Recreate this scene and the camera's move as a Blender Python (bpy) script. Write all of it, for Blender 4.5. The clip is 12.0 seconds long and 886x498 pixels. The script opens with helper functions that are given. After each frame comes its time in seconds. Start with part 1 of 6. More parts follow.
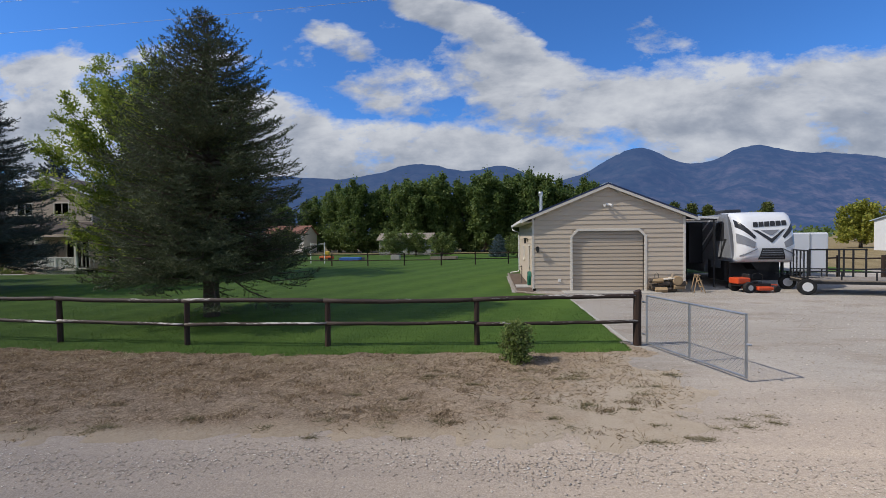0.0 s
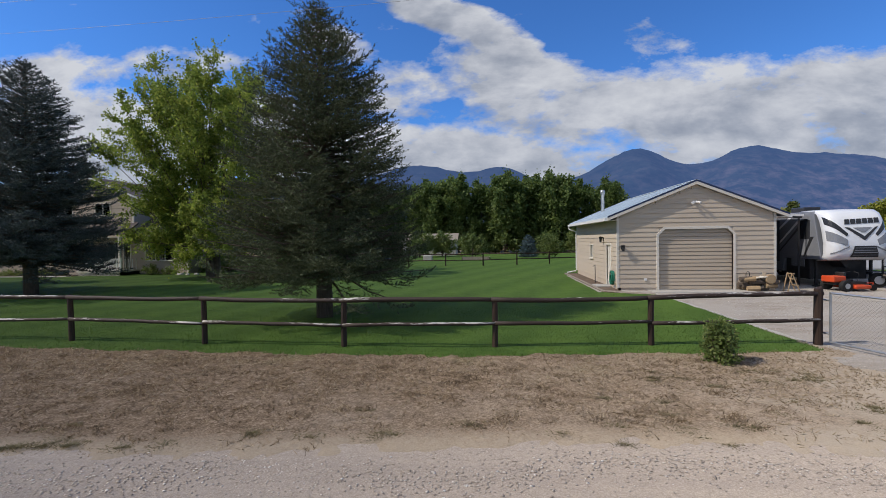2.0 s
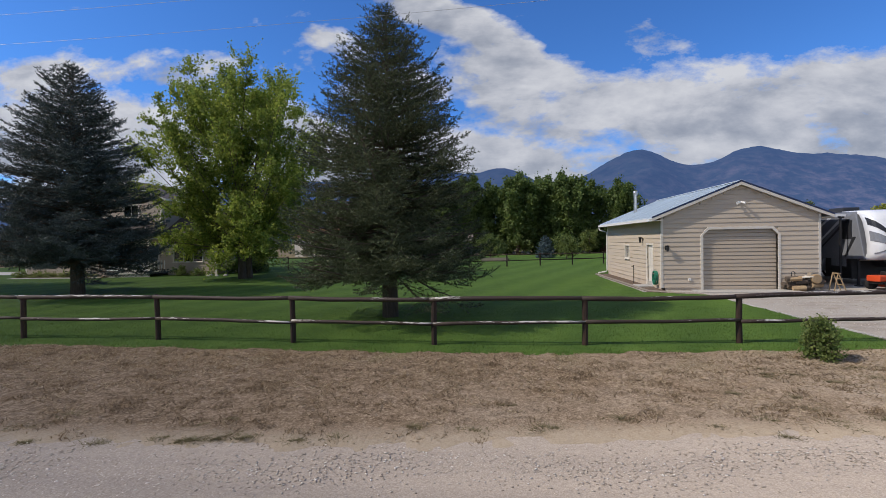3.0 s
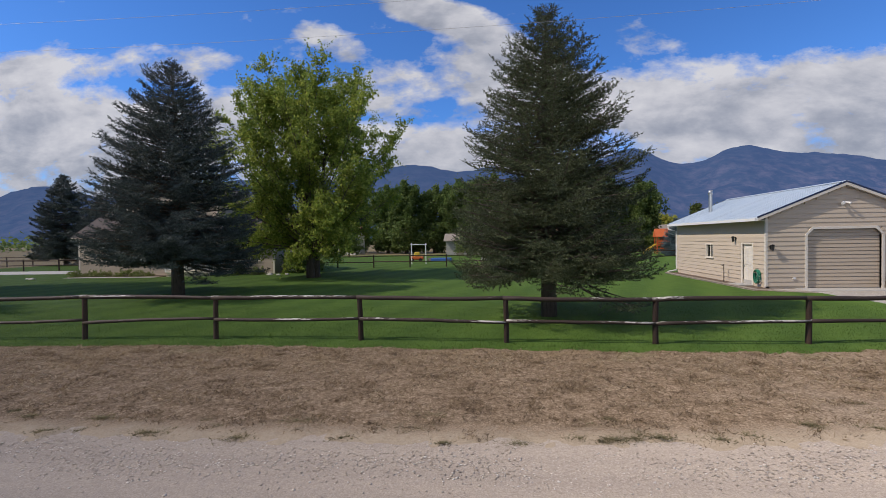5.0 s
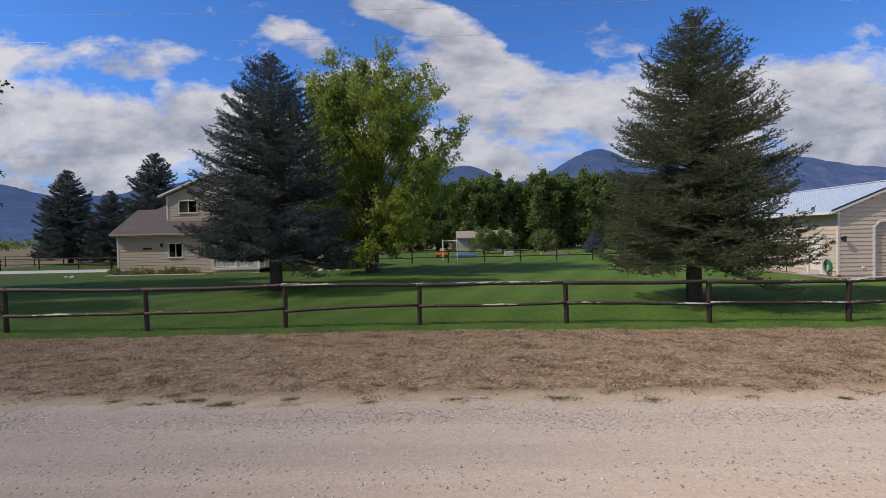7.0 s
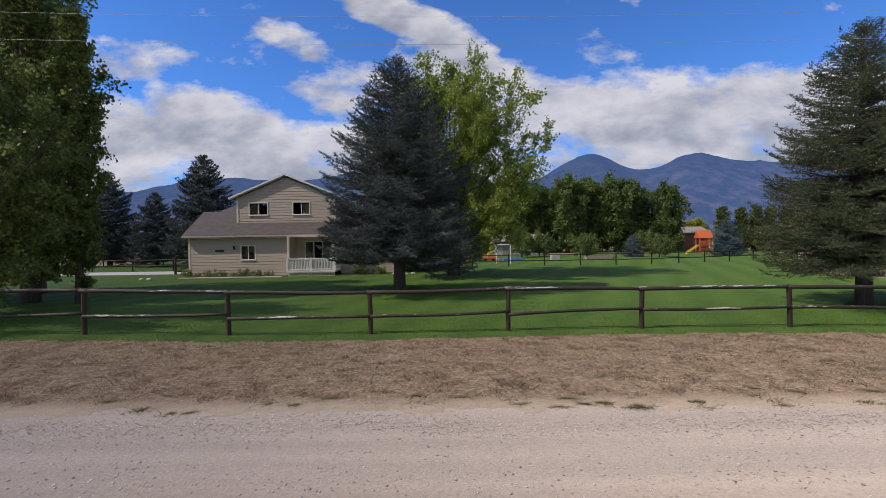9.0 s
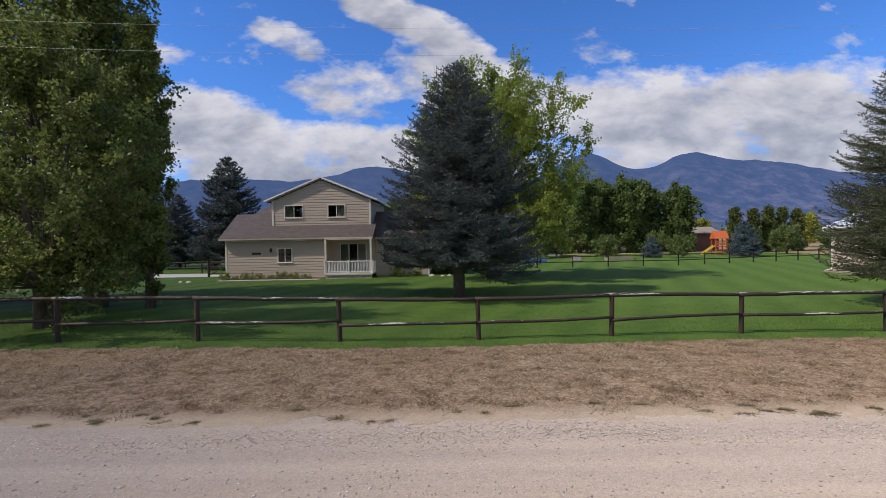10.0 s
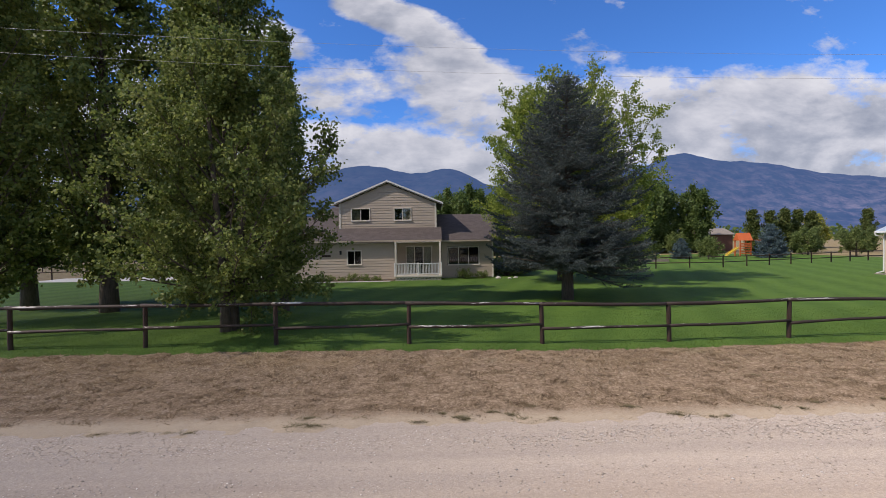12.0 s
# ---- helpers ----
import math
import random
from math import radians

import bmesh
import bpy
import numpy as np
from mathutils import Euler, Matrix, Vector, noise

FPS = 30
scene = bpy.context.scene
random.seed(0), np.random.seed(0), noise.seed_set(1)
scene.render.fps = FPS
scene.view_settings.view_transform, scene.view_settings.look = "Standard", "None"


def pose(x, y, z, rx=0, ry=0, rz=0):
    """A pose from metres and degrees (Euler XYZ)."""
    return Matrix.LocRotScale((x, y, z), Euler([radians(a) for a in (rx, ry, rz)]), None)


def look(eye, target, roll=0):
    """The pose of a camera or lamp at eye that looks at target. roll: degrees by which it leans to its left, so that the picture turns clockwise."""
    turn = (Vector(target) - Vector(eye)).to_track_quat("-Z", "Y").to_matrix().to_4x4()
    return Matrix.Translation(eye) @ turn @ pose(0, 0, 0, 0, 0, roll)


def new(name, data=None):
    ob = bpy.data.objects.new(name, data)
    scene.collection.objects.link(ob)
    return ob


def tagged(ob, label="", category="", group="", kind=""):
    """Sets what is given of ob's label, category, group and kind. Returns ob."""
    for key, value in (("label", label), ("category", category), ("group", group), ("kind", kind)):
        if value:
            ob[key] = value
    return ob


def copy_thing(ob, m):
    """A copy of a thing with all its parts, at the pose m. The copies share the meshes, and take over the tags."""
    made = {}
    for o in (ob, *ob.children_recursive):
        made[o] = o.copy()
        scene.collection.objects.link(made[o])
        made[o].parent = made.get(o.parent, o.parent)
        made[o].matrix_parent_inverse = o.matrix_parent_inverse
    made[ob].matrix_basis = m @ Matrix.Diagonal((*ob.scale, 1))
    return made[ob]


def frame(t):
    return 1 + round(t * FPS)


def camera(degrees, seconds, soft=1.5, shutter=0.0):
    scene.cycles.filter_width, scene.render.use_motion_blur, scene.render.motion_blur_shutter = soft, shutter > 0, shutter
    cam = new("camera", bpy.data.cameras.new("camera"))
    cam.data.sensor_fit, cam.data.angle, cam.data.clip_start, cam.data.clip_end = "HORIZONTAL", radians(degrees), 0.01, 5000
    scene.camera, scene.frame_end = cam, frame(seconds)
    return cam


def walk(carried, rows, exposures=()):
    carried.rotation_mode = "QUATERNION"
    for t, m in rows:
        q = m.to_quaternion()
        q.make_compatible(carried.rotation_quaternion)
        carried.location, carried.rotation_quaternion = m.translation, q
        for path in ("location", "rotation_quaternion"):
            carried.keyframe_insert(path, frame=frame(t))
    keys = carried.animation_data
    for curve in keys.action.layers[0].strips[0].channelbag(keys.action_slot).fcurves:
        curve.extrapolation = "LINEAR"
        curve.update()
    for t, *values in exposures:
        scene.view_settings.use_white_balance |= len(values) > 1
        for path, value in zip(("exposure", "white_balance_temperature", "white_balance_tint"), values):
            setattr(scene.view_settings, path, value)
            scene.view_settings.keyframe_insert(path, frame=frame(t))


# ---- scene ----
cam = camera(88.0, 12.0, soft=0.75)
PATH = [
    (0, (2.434, 1.565, 2.4), (2.217, 3.553, 2.352), -0.7),
    (0.5, (1.543, 1.62, 2.418), (1.328, 3.608, 2.366), -0.7),
    (1, (0.6, 1.656, 2.394), (0.39, 3.644, 2.346), -0.7),
    (1.5, (-0.319, 1.65, 2.364), (-0.53, 3.638, 2.321), -0.8),
    (2, (-1.247, 1.566, 2.341), (-1.459, 3.554, 2.299), -0.9),
    (2.5, (-2.188, 1.405, 2.335), (-2.402, 3.393, 2.296), -0.9),
    (3, (-3.139, 1.192, 2.343), (-3.357, 3.18, 2.307), -1.0),
    (5, (-8.234, 0.605, 2.488), (-8.417, 2.596, 2.443), -1.0),
    (5.5, (-9.579, 0.409, 2.478), (-9.759, 2.4, 2.434), -1.1),
    (6, (-10.963, 0.158, 2.464), (-11.104, 2.153, 2.415), -1.2),
    (6.5, (-12.448, -0.088, 2.407), (-12.533, 1.91, 2.355), -1.1),
    (7, (-14.054, -0.282, 2.319), (-14.113, 1.717, 2.268), -1.2),
    (9, (-20.069, -0.447, 2.425), (-20.095, 1.552, 2.389), -0.9),
    (9.5, (-21.516, -0.578, 2.585), (-21.533, 1.421, 2.547), -0.9),
    (10, (-22.942, -0.707, 2.68), (-22.954, 1.292, 2.642), -1.0),
    (10.5, (-24.407, -0.853, 2.772), (-24.412, 1.146, 2.732), -1.0),
    (11, (-25.849, -1.093, 2.854), (-25.844, 0.907, 2.814), -1.0),
    (11.5, (-27.281, -1.306, 2.908), (-27.268, 0.694, 2.871), -1.0),
    (12, (-28.667, -1.476, 3.027), (-28.636, 0.523, 2.986), -0.9),
]
walk(cam, [(t, look(eye, target, roll)) for t, eye, target, roll in PATH],
     exposures=[(0.0, -0.62, 6150, 10), (3.0, -0.58, 6200, 12), (6.0, -0.56, 6350, 15), (9.0, -0.5, 6250, 16), (12.0, -0.4, 6300, 16)])

# ---- world, sun, exposure ----
SUN = Vector((-2.5, -0.78, 2.6)).normalized()
SUN_ELEV = math.asin(SUN.z)
world = bpy.data.worlds.new("world")
scene.world = world
world.use_nodes = True


class Nodes:
    """Short hand for building node trees."""

    def __init__(self, tree):
        self.t = tree

    def add(self, kind, **kw):
        n = self.t.nodes.new(kind)
        for k, v in kw.items():
            if k == "op":
                n.operation = v
            elif k == "dims":
                n.noise_dimensions = v
        return n

    def put(self, socket, value):
        if isinstance(value, bpy.types.NodeSocket):
            self.t.links.new(value, socket)
        elif value is not None:
            socket.default_value = value

    def math(self, op, a, b=None, clamp=False):
        n = self.add("ShaderNodeMath", op=op)
        n.use_clamp = clamp
        self.put(n.inputs[0], a)
        self.put(n.inputs[1], b)
        return n.outputs[0]

    def noise(self, vec, scale, detail=4.0, rough=0.55, distort=0.0):
        n = self.add("ShaderNodeTexNoise")
        self.put(n.inputs["Vector"], vec)
        n.inputs["Scale"].default_value = scale
        n.inputs["Detail"].default_value = detail
        n.inputs["Roughness"].default_value = rough
        n.inputs["Distortion"].default_value = distort
        return n.outputs["Fac"]

    def ramp(self, fac, stops):
        n = self.add("ShaderNodeValToRGB")
        self.put(n.inputs["Fac"], fac)
        els = n.color_ramp.elements
        while len(els) < len(stops):
            els.new(0.5)
        for e, (p, c) in zip(els, stops):
            e.position = p
            e.color = (c, c, c, 1) if isinstance(c, (int, float)) else (*c, 1)
        return n.outputs["Color"]

    def mix(self, fac, a, b):
        n = self.add("ShaderNodeMix")
        n.data_type = "RGBA"
        self.put(n.inputs[0], fac)
        self.put(n.inputs[6], (*a, 1) if isinstance(a, tuple) else a)
        self.put(n.inputs[7], (*b, 1) if isinstance(b, tuple) else b)
        return n.outputs[2]

    def scaled(self, vec, s):
        n = self.add("ShaderNodeVectorMath", op="MULTIPLY")
        self.put(n.inputs[0], vec)
        n.inputs[1].default_value = s
        return n.outputs[0]

    def xyz(self, vec):
        n = self.add("ShaderNodeSeparateXYZ")
        self.put(n.inputs[0], vec)
        return n.outputs

    def vec(self, x, y, z):
        n = self.add("ShaderNodeCombineXYZ")
        for i, v in enumerate((x, y, z)):
            self.put(n.inputs[i], v)
        return n.outputs[0]


def build_sky():
    n = Nodes(world.node_tree)
    world.node_tree.nodes.clear()
    out = n.add("ShaderNodeOutputWorld")
    back = n.add("ShaderNodeBackground")
    sky = n.add("ShaderNodeTexSky")
    sky.sky_type = "NISHITA"
    sky.sun_disc = False
    sky.sun_elevation = SUN_ELEV
    sky.sun_rotation = math.atan2(SUN.x, SUN.y)
    sky.altitude = 1100
    sky.air_density = 1.0
    sky.dust_density = 0.35
    sky.ozone_density = 2.2
    d = n.add("ShaderNodeTexCoord").outputs["Generated"]
    x, y, z = n.xyz(d)
    yy = n.math("MAXIMUM", y, 0.06)
    u, v = n.math("DIVIDE", x, yy), n.math("DIVIDE", z, yy)
    uv = n.vec(u, n.math("MULTIPLY", v, 1.9), 0.0)
    big = n.noise(uv, 4.2, 8.0, 0.58, 0.15)
    small = n.noise(uv, 13.0, 8.0, 0.66, 0.1)
    # cloud banks: centre u, v, half sizes, lean, weight
    banks = [(0.85, 0.245, 0.9, 0.125, 0.0, 1.0), (0.12, 0.3, 0.24, 0.11, -0.35, 0.95), (-0.1, 0.49, 0.17, 0.045, -0.35, 0.9), (0.03, 0.415, 0.13, 0.06, -0.5, 0.85),
             (-0.32, 0.435, 0.09, 0.04, -0.4, 0.5), (-0.18, 0.325, 0.14, 0.075, -0.1, 0.52), (-0.47, 0.24, 0.2, 0.1, -0.35, 1.0), (-0.15, 0.185, 0.42, 0.07, -0.08, 1.0),
             (-0.71, 0.41, 0.2, 0.05, -0.05, 0.6), (-1.1, 0.4, 0.25, 0.06, 0.0, 0.65), (-0.95, 0.25, 0.42, 0.13, -0.1, 1.0), (0.5, 0.13, 2.2, 0.07, 0.0, 0.85), (-1.9, 0.3, 0.5, 0.2, 0.0, 0.9)]
    total = height = weights = None
    for cu, cv, ru, rv, lean, w in banks:
        du = n.math("SUBTRACT", u, cu)
        dv = n.math("SUBTRACT", n.math("SUBTRACT", v, cv), n.math("MULTIPLY", du, lean))
        up = n.math("DIVIDE", dv, rv)
        a = n.math("POWER", n.math("ABSOLUTE", n.math("DIVIDE", du, ru)), 2.0)
        e = n.math("MULTIPLY", n.math("SUBTRACT", 1.35, n.math("ADD", a, n.math("MULTIPLY", up, up)), True), w)
        up = n.math("MULTIPLY", up, e)
        total = e if total is None else n.math("MAXIMUM", total, e)
        height = up if height is None else n.math("ADD", height, up)
        weights = e if weights is None else n.math("ADD", weights, e)
    height = n.math("DIVIDE", height, n.math("ADD", weights, 0.15))
    total = n.math("MAXIMUM", total, n.math("MULTIPLY", n.math("LESS_THAN", y, 0.06), 0.62))
    puffs = n.math("ADD", n.math("MULTIPLY", n.math("SUBTRACT", big, 0.5), 2.0), n.math("MULTIPLY", n.math("SUBTRACT", small, 0.5), 1.0))
    dens = n.math("ADD", n.math("MULTIPLY", total, 0.8), puffs)
    cover = n.ramp(dens, [(0.2, 0.0), (0.36, 0.4), (0.6, 0.97)])
    # sunlit tops, grey bases and the shaded sides of single puffs
    lift = n.noise(n.vec(n.math("ADD", u, 0.035), n.math("SUBTRACT", n.math("MULTIPLY", v, 1.9), 0.05), 0.0), 4.2, 8.0, 0.58, 0.15)
    broad = n.noise(n.vec(n.math("ADD", u, 3.0), n.math("MULTIPLY", v, 2.6), 0.0), 2.2, 3.0, 0.5, 0.2)
    shade = n.math("ADD", n.math("MULTIPLY", n.math("SUBTRACT", lift, big), 2.3), n.math("MULTIPLY", n.math("SUBTRACT", broad, 0.5), 0.5))
    shade = n.math("SUBTRACT", shade, n.math("MULTIPLY", height, 0.42))
    shade = n.math("ADD", shade, n.math("MULTIPLY", n.math("SUBTRACT", dens, 0.6), 0.22))
    cloud = n.ramp(n.math("ADD", shade, 0.42), [(0.0, (0.98, 0.98, 0.98)), (0.3, (0.8, 0.81, 0.84)), (0.6, (0.56, 0.59, 0.65)), (0.95, (0.36, 0.4, 0.48))])
    blue = n.scaled(sky.outputs[0], (0.082, 0.15, 0.235))
    n.put(back.inputs["Color"], n.mix(cover, blue, cloud))
    back.inputs["Strength"].default_value = 1.0
    n.put(out.inputs["Surface"], back.outputs[0])


build_sky()
lamp = bpy.data.lights.new("sun", "SUN")
lamp.energy, lamp.angle, lamp.color = 5.0, radians(0.6), (1.0, 0.9, 0.76)
sun = new("sun", lamp)
sun.matrix_world = look((0, 0, 40), Vector((0, 0, 40)) - SUN)
scene.view_settings.exposure = 0.0

# ---- materials ----


def material(name):
    m = bpy.data.materials.new(name)
    m.use_nodes = True
    n = Nodes(m.node_tree)
    return m, n, m.node_tree.nodes["Principled BSDF"]


def bumped(n, bsdf, height, strength, dist=0.02):
    b = n.add("ShaderNodeBump")
    b.inputs["Strength"].default_value = strength
    b.inputs["Distance"].default_value = dist
    n.put(b.inputs["Height"], height)
    n.put(bsdf.inputs["Normal"], b.outputs[0])


def surface(name, a, b, scale=6.0, fine=60.0, rough=0.75, bump=0.25, metal=0.0, stretch=(1, 1, 1), random_by=0.12, spec=0.4):
    """A weathered surface between two colours, with a coarse and a fine pattern."""
    m, n, bsdf = material(name)
    pos = n.scaled(n.add("ShaderNodeTexCoord").outputs["Object"], stretch)
    coarse, grain = n.noise(pos, scale, 5), n.noise(pos, fine, 3)
    fac = n.math("ADD", n.math("MULTIPLY", coarse, 0.65), n.math("MULTIPLY", grain, 0.35))
    col = n.mix(n.ramp(fac, [(0.32, 0.0), (0.68, 1.0)]), a, b)
    rnd = n.add("ShaderNodeObjectInfo").outputs["Random"]
    hsv = n.add("ShaderNodeHueSaturation")
    n.put(hsv.inputs["Value"], n.math("ADD", n.math("MULTIPLY", rnd, random_by), 1.0 - random_by / 2))
    n.put(hsv.inputs["Color"], col)
    n.put(bsdf.inputs["Base Color"], hsv.outputs[0])
    bsdf.inputs["Metallic"].default_value = metal
    bsdf.inputs["Specular IOR Level"].default_value = spec
    n.put(bsdf.inputs["Roughness"], n.math("ADD", n.math("MULTIPLY", grain, 0.2), rough - 0.1, True))
    if bump:
        bumped(n, bsdf, fac, bump)
    return m


def leafy(name, a, b, c, through_light=0.35, patch=0.5):
    """Foliage: colour varies leaf by leaf and in patches, some light passes through."""
    m, n, bsdf = material(name)
    geo = n.add("ShaderNodeNewGeometry")
    rnd = geo.outputs["Random Per Island"]
    big = n.noise(geo.outputs["Position"], patch, 3)
    fac = n.math("ADD", n.math("MULTIPLY", rnd, 0.55), n.math("MULTIPLY", big, 0.5))
    col = n.ramp(fac, [(0.15, a), (0.5, b), (0.9, c)])
    n.put(bsdf.inputs["Base Color"], col)
    bsdf.inputs["Roughness"].default_value = 0.55
    bsdf.inputs["Specular IOR Level"].default_value = 0.3
    tr = n.add("ShaderNodeBsdfTranslucent")
    n.put(tr.inputs["Color"], col)
    mx = n.add("ShaderNodeMixShader")
    mx.inputs[0].default_value = through_light
    n.put(mx.inputs[1], bsdf.outputs[0])
    n.put(mx.inputs[2], tr.outputs[0])
    n.put(m.node_tree.nodes["Material Output"].inputs["Surface"], mx.outputs[0])
    return m


def gravel_material():
    """Compacted tan gravel on the road, greyer loose gravel in the yard."""
    m, n, bsdf = material("gravel")
    pos = n.add("ShaderNodeNewGeometry").outputs["Position"]
    x, y, z = n.xyz(pos)
    patch = n.noise(pos, 0.35, 4)
    tracks = n.noise(n.scaled(pos, (0.06, 1.1, 1)), 1.6, 4, 0.5)
    vor = n.add("ShaderNodeTexVoronoi")
    n.put(vor.inputs["Vector"], pos)
    vor.inputs["Scale"].default_value = 34
    stones = n.noise(pos, 55.0, 4, 0.7)
    tan = n.mix(n.ramp(tracks, [(0.35, 0.0), (0.62, 1.0)]), (0.5, 0.4, 0.305), (0.4, 0.318, 0.245))
    grey = n.mix(n.ramp(patch, [(0.35, 0.0), (0.65, 1.0)]), (0.36, 0.33, 0.295), (0.27, 0.246, 0.215))
    yard = n.math("DIVIDE", n.math("SUBTRACT", n.math("ADD", y, n.math("MULTIPLY", patch, 3.0)), 9.0), 2.5, True)
    col = n.mix(yard, tan, grey)
    dirt = n.ramp(n.noise(n.scaled(pos, (0.5, 1.6, 1)), 0.9, 6, 0.65), [(0.5, 0.0), (0.66, 0.85)])
    col = n.mix(n.math("MULTIPLY", dirt, yard), col, (0.17, 0.125, 0.085))
    loose = n.math("DIVIDE", n.math("SUBTRACT", n.math("ADD", y, n.math("MULTIPLY", patch, 1.5)), 4.2), 1.0, True)
    speck = n.math("ADD", n.math("MULTIPLY", loose, 0.34), 0.07)
    pebble = n.mix(n.ramp(stones, [(0.3, 0.0), (0.72, 1.0)]), (0.14, 0.12, 0.1), (0.68, 0.62, 0.54))
    col = n.mix(speck, col, pebble)
    cell = n.ramp(n.xyz(vor.outputs["Color"])[0], [(0.0, 0.9), (1.0, 1.07)])
    mul = n.add("ShaderNodeVectorMath", op="MULTIPLY")
    n.put(mul.inputs[0], col)
    n.put(mul.inputs[1], cell)
    n.put(bsdf.inputs["Base Color"], mul.outputs[0])
    bsdf.inputs["Roughness"].default_value = 0.9
    bsdf.inputs["Specular IOR Level"].default_value = 0.2
    bsdf.inputs["Diffuse Roughness"].default_value = 1.0
    bumped(n, bsdf, n.math("ADD", n.math("MULTIPLY", stones, 0.6), n.math("MULTIPLY", vor.outputs["Distance"], -0.5)), 0.4, 0.02)
    return m


def verge_material():
    m, n, bsdf = material("dry_grass_soil")
    pos = n.add("ShaderNodeNewGeometry").outputs["Position"]
    x, y, z = n.xyz(pos)
    tufts = n.noise(n.scaled(pos, (0.9, 0.8, 1)), 15.0, 6, 0.66)
    fine = n.noise(pos, 42.0, 4, 0.75)
    patch = n.noise(pos, 0.5, 5, 0.6)
    clods = n.noise(n.scaled(pos, (0.7, 1.2, 1)), 2.6, 5, 0.65)
    f = n.math("ADD", n.math("MULTIPLY", tufts, 0.38), n.math("ADD", n.math("MULTIPLY", fine, 0.5), n.math("MULTIPLY", clods, 0.12)))
    col = n.ramp(f, [(0.39, (0.07, 0.048, 0.028)), (0.455, (0.165, 0.115, 0.07)), (0.52, (0.275, 0.2, 0.13)), (0.6, (0.45, 0.35, 0.245))])
    straw = n.mix(fine, (0.2, 0.14, 0.07), (0.42, 0.31, 0.17))
    col = n.mix(n.math("MULTIPLY", n.ramp(patch, [(0.48, 0.0), (0.66, 0.7)]), n.math("DIVIDE", n.math("SUBTRACT", y, 8.6), 1.6, True)), col, straw)
    bare = n.ramp(n.math("ADD", n.math("MULTIPLY", patch, 0.7), n.math("MULTIPLY", n.math("ADD", x, 8.0), 0.025)), [(0.42, 0.0), (0.75, 0.75)])
    col = n.mix(n.math("MULTIPLY", bare, n.ramp(fine, [(0.35, 0.2), (0.6, 1.0)])), col, (0.43, 0.36, 0.28))
    green = n.math("MULTIPLY", n.ramp(n.noise(pos, 0.8, 4), [(0.56, 0.0), (0.7, 0.6)]), n.math("DIVIDE", n.math("SUBTRACT", y, 9.3), 1.6, True))
    col = n.mix(green, col, (0.12, 0.14, 0.05))
    rise = n.math("DIVIDE", 0.95, n.math("ADD", 1.0, n.math("EXPONENT", n.math("MULTIPLY", n.math("ADD", x, 2.5), -0.55))))
    inland = n.math("SUBTRACT", n.math("SUBTRACT", y, rise), 6.05)
    sandy = n.math("SUBTRACT", 1.15, n.math("ADD", n.math("MULTIPLY", inland, 2.2), n.math("MULTIPLY", n.math("SUBTRACT", tufts, 0.5), 2.5)), True)
    col = n.mix(n.math("MULTIPLY", sandy, 0.85), col, n.mix(fine, (0.4, 0.32, 0.225), (0.55, 0.455, 0.335)))
    toward_drive = n.math("DIVIDE", n.math("SUBTRACT", n.math("ADD", x, n.math("MULTIPLY", n.math("SUBTRACT", 9.5, y), 0.7)), 2.2), 3.0, True)
    strewn = n.math("ADD", n.math("MULTIPLY", toward_drive, 1.5), n.math("MULTIPLY", n.math("SUBTRACT", n.noise(pos, 1.5, 7, 0.68), 0.62), 3.5), True)
    col = n.mix(n.math("MULTIPLY", strewn, 0.9), col, n.mix(fine, (0.34, 0.285, 0.22), (0.5, 0.425, 0.33)))
    n.put(bsdf.inputs["Base Color"], col)
    bsdf.inputs["Roughness"].default_value = 0.95
    bsdf.inputs["Specular IOR Level"].default_value = 0.1
    bsdf.inputs["Diffuse Roughness"].default_value = 1.0
    bumped(n, bsdf, f, 0.8, 0.035)
    return m


def lawn_material(name, light, dark):
    m, n, bsdf = material(name)
    pos = n.add("ShaderNodeNewGeometry").outputs["Position"]
    x, y, z = n.xyz(pos)
    wob = n.noise(pos, 0.5, 3)
    across = n.math("ADD", n.math("MULTIPLY", x, 0.8), n.math("MULTIPLY", y, -0.32))
    stripes = n.math("SINE", n.math("ADD", n.math("MULTIPLY", across, 3.4), n.math("MULTIPLY", wob, 3.0)))
    fine = n.noise(n.scaled(pos, (1, 0.7, 1)), 38.0, 4, 0.7)
    mid = n.noise(n.scaled(pos, (1, 1.8, 1)), 1.6, 4, 0.6)
    f = n.math("ADD", n.math("ADD", n.math("MULTIPLY", stripes, 0.07), n.math("MULTIPLY", fine, 0.45)), n.math("MULTIPLY", mid, 0.5))
    col = n.mix(n.ramp(f, [(0.3, 0.0), (0.68, 1.0)]), dark, light)
    n.put(bsdf.inputs["Base Color"], col)
    bsdf.inputs["Roughness"].default_value = 0.85
    bsdf.inputs["Specular IOR Level"].default_value = 0.15
    bsdf.inputs["Diffuse Roughness"].default_value = 1.0
    bumped(n, bsdf, fine, 0.8, 0.04)
    return m


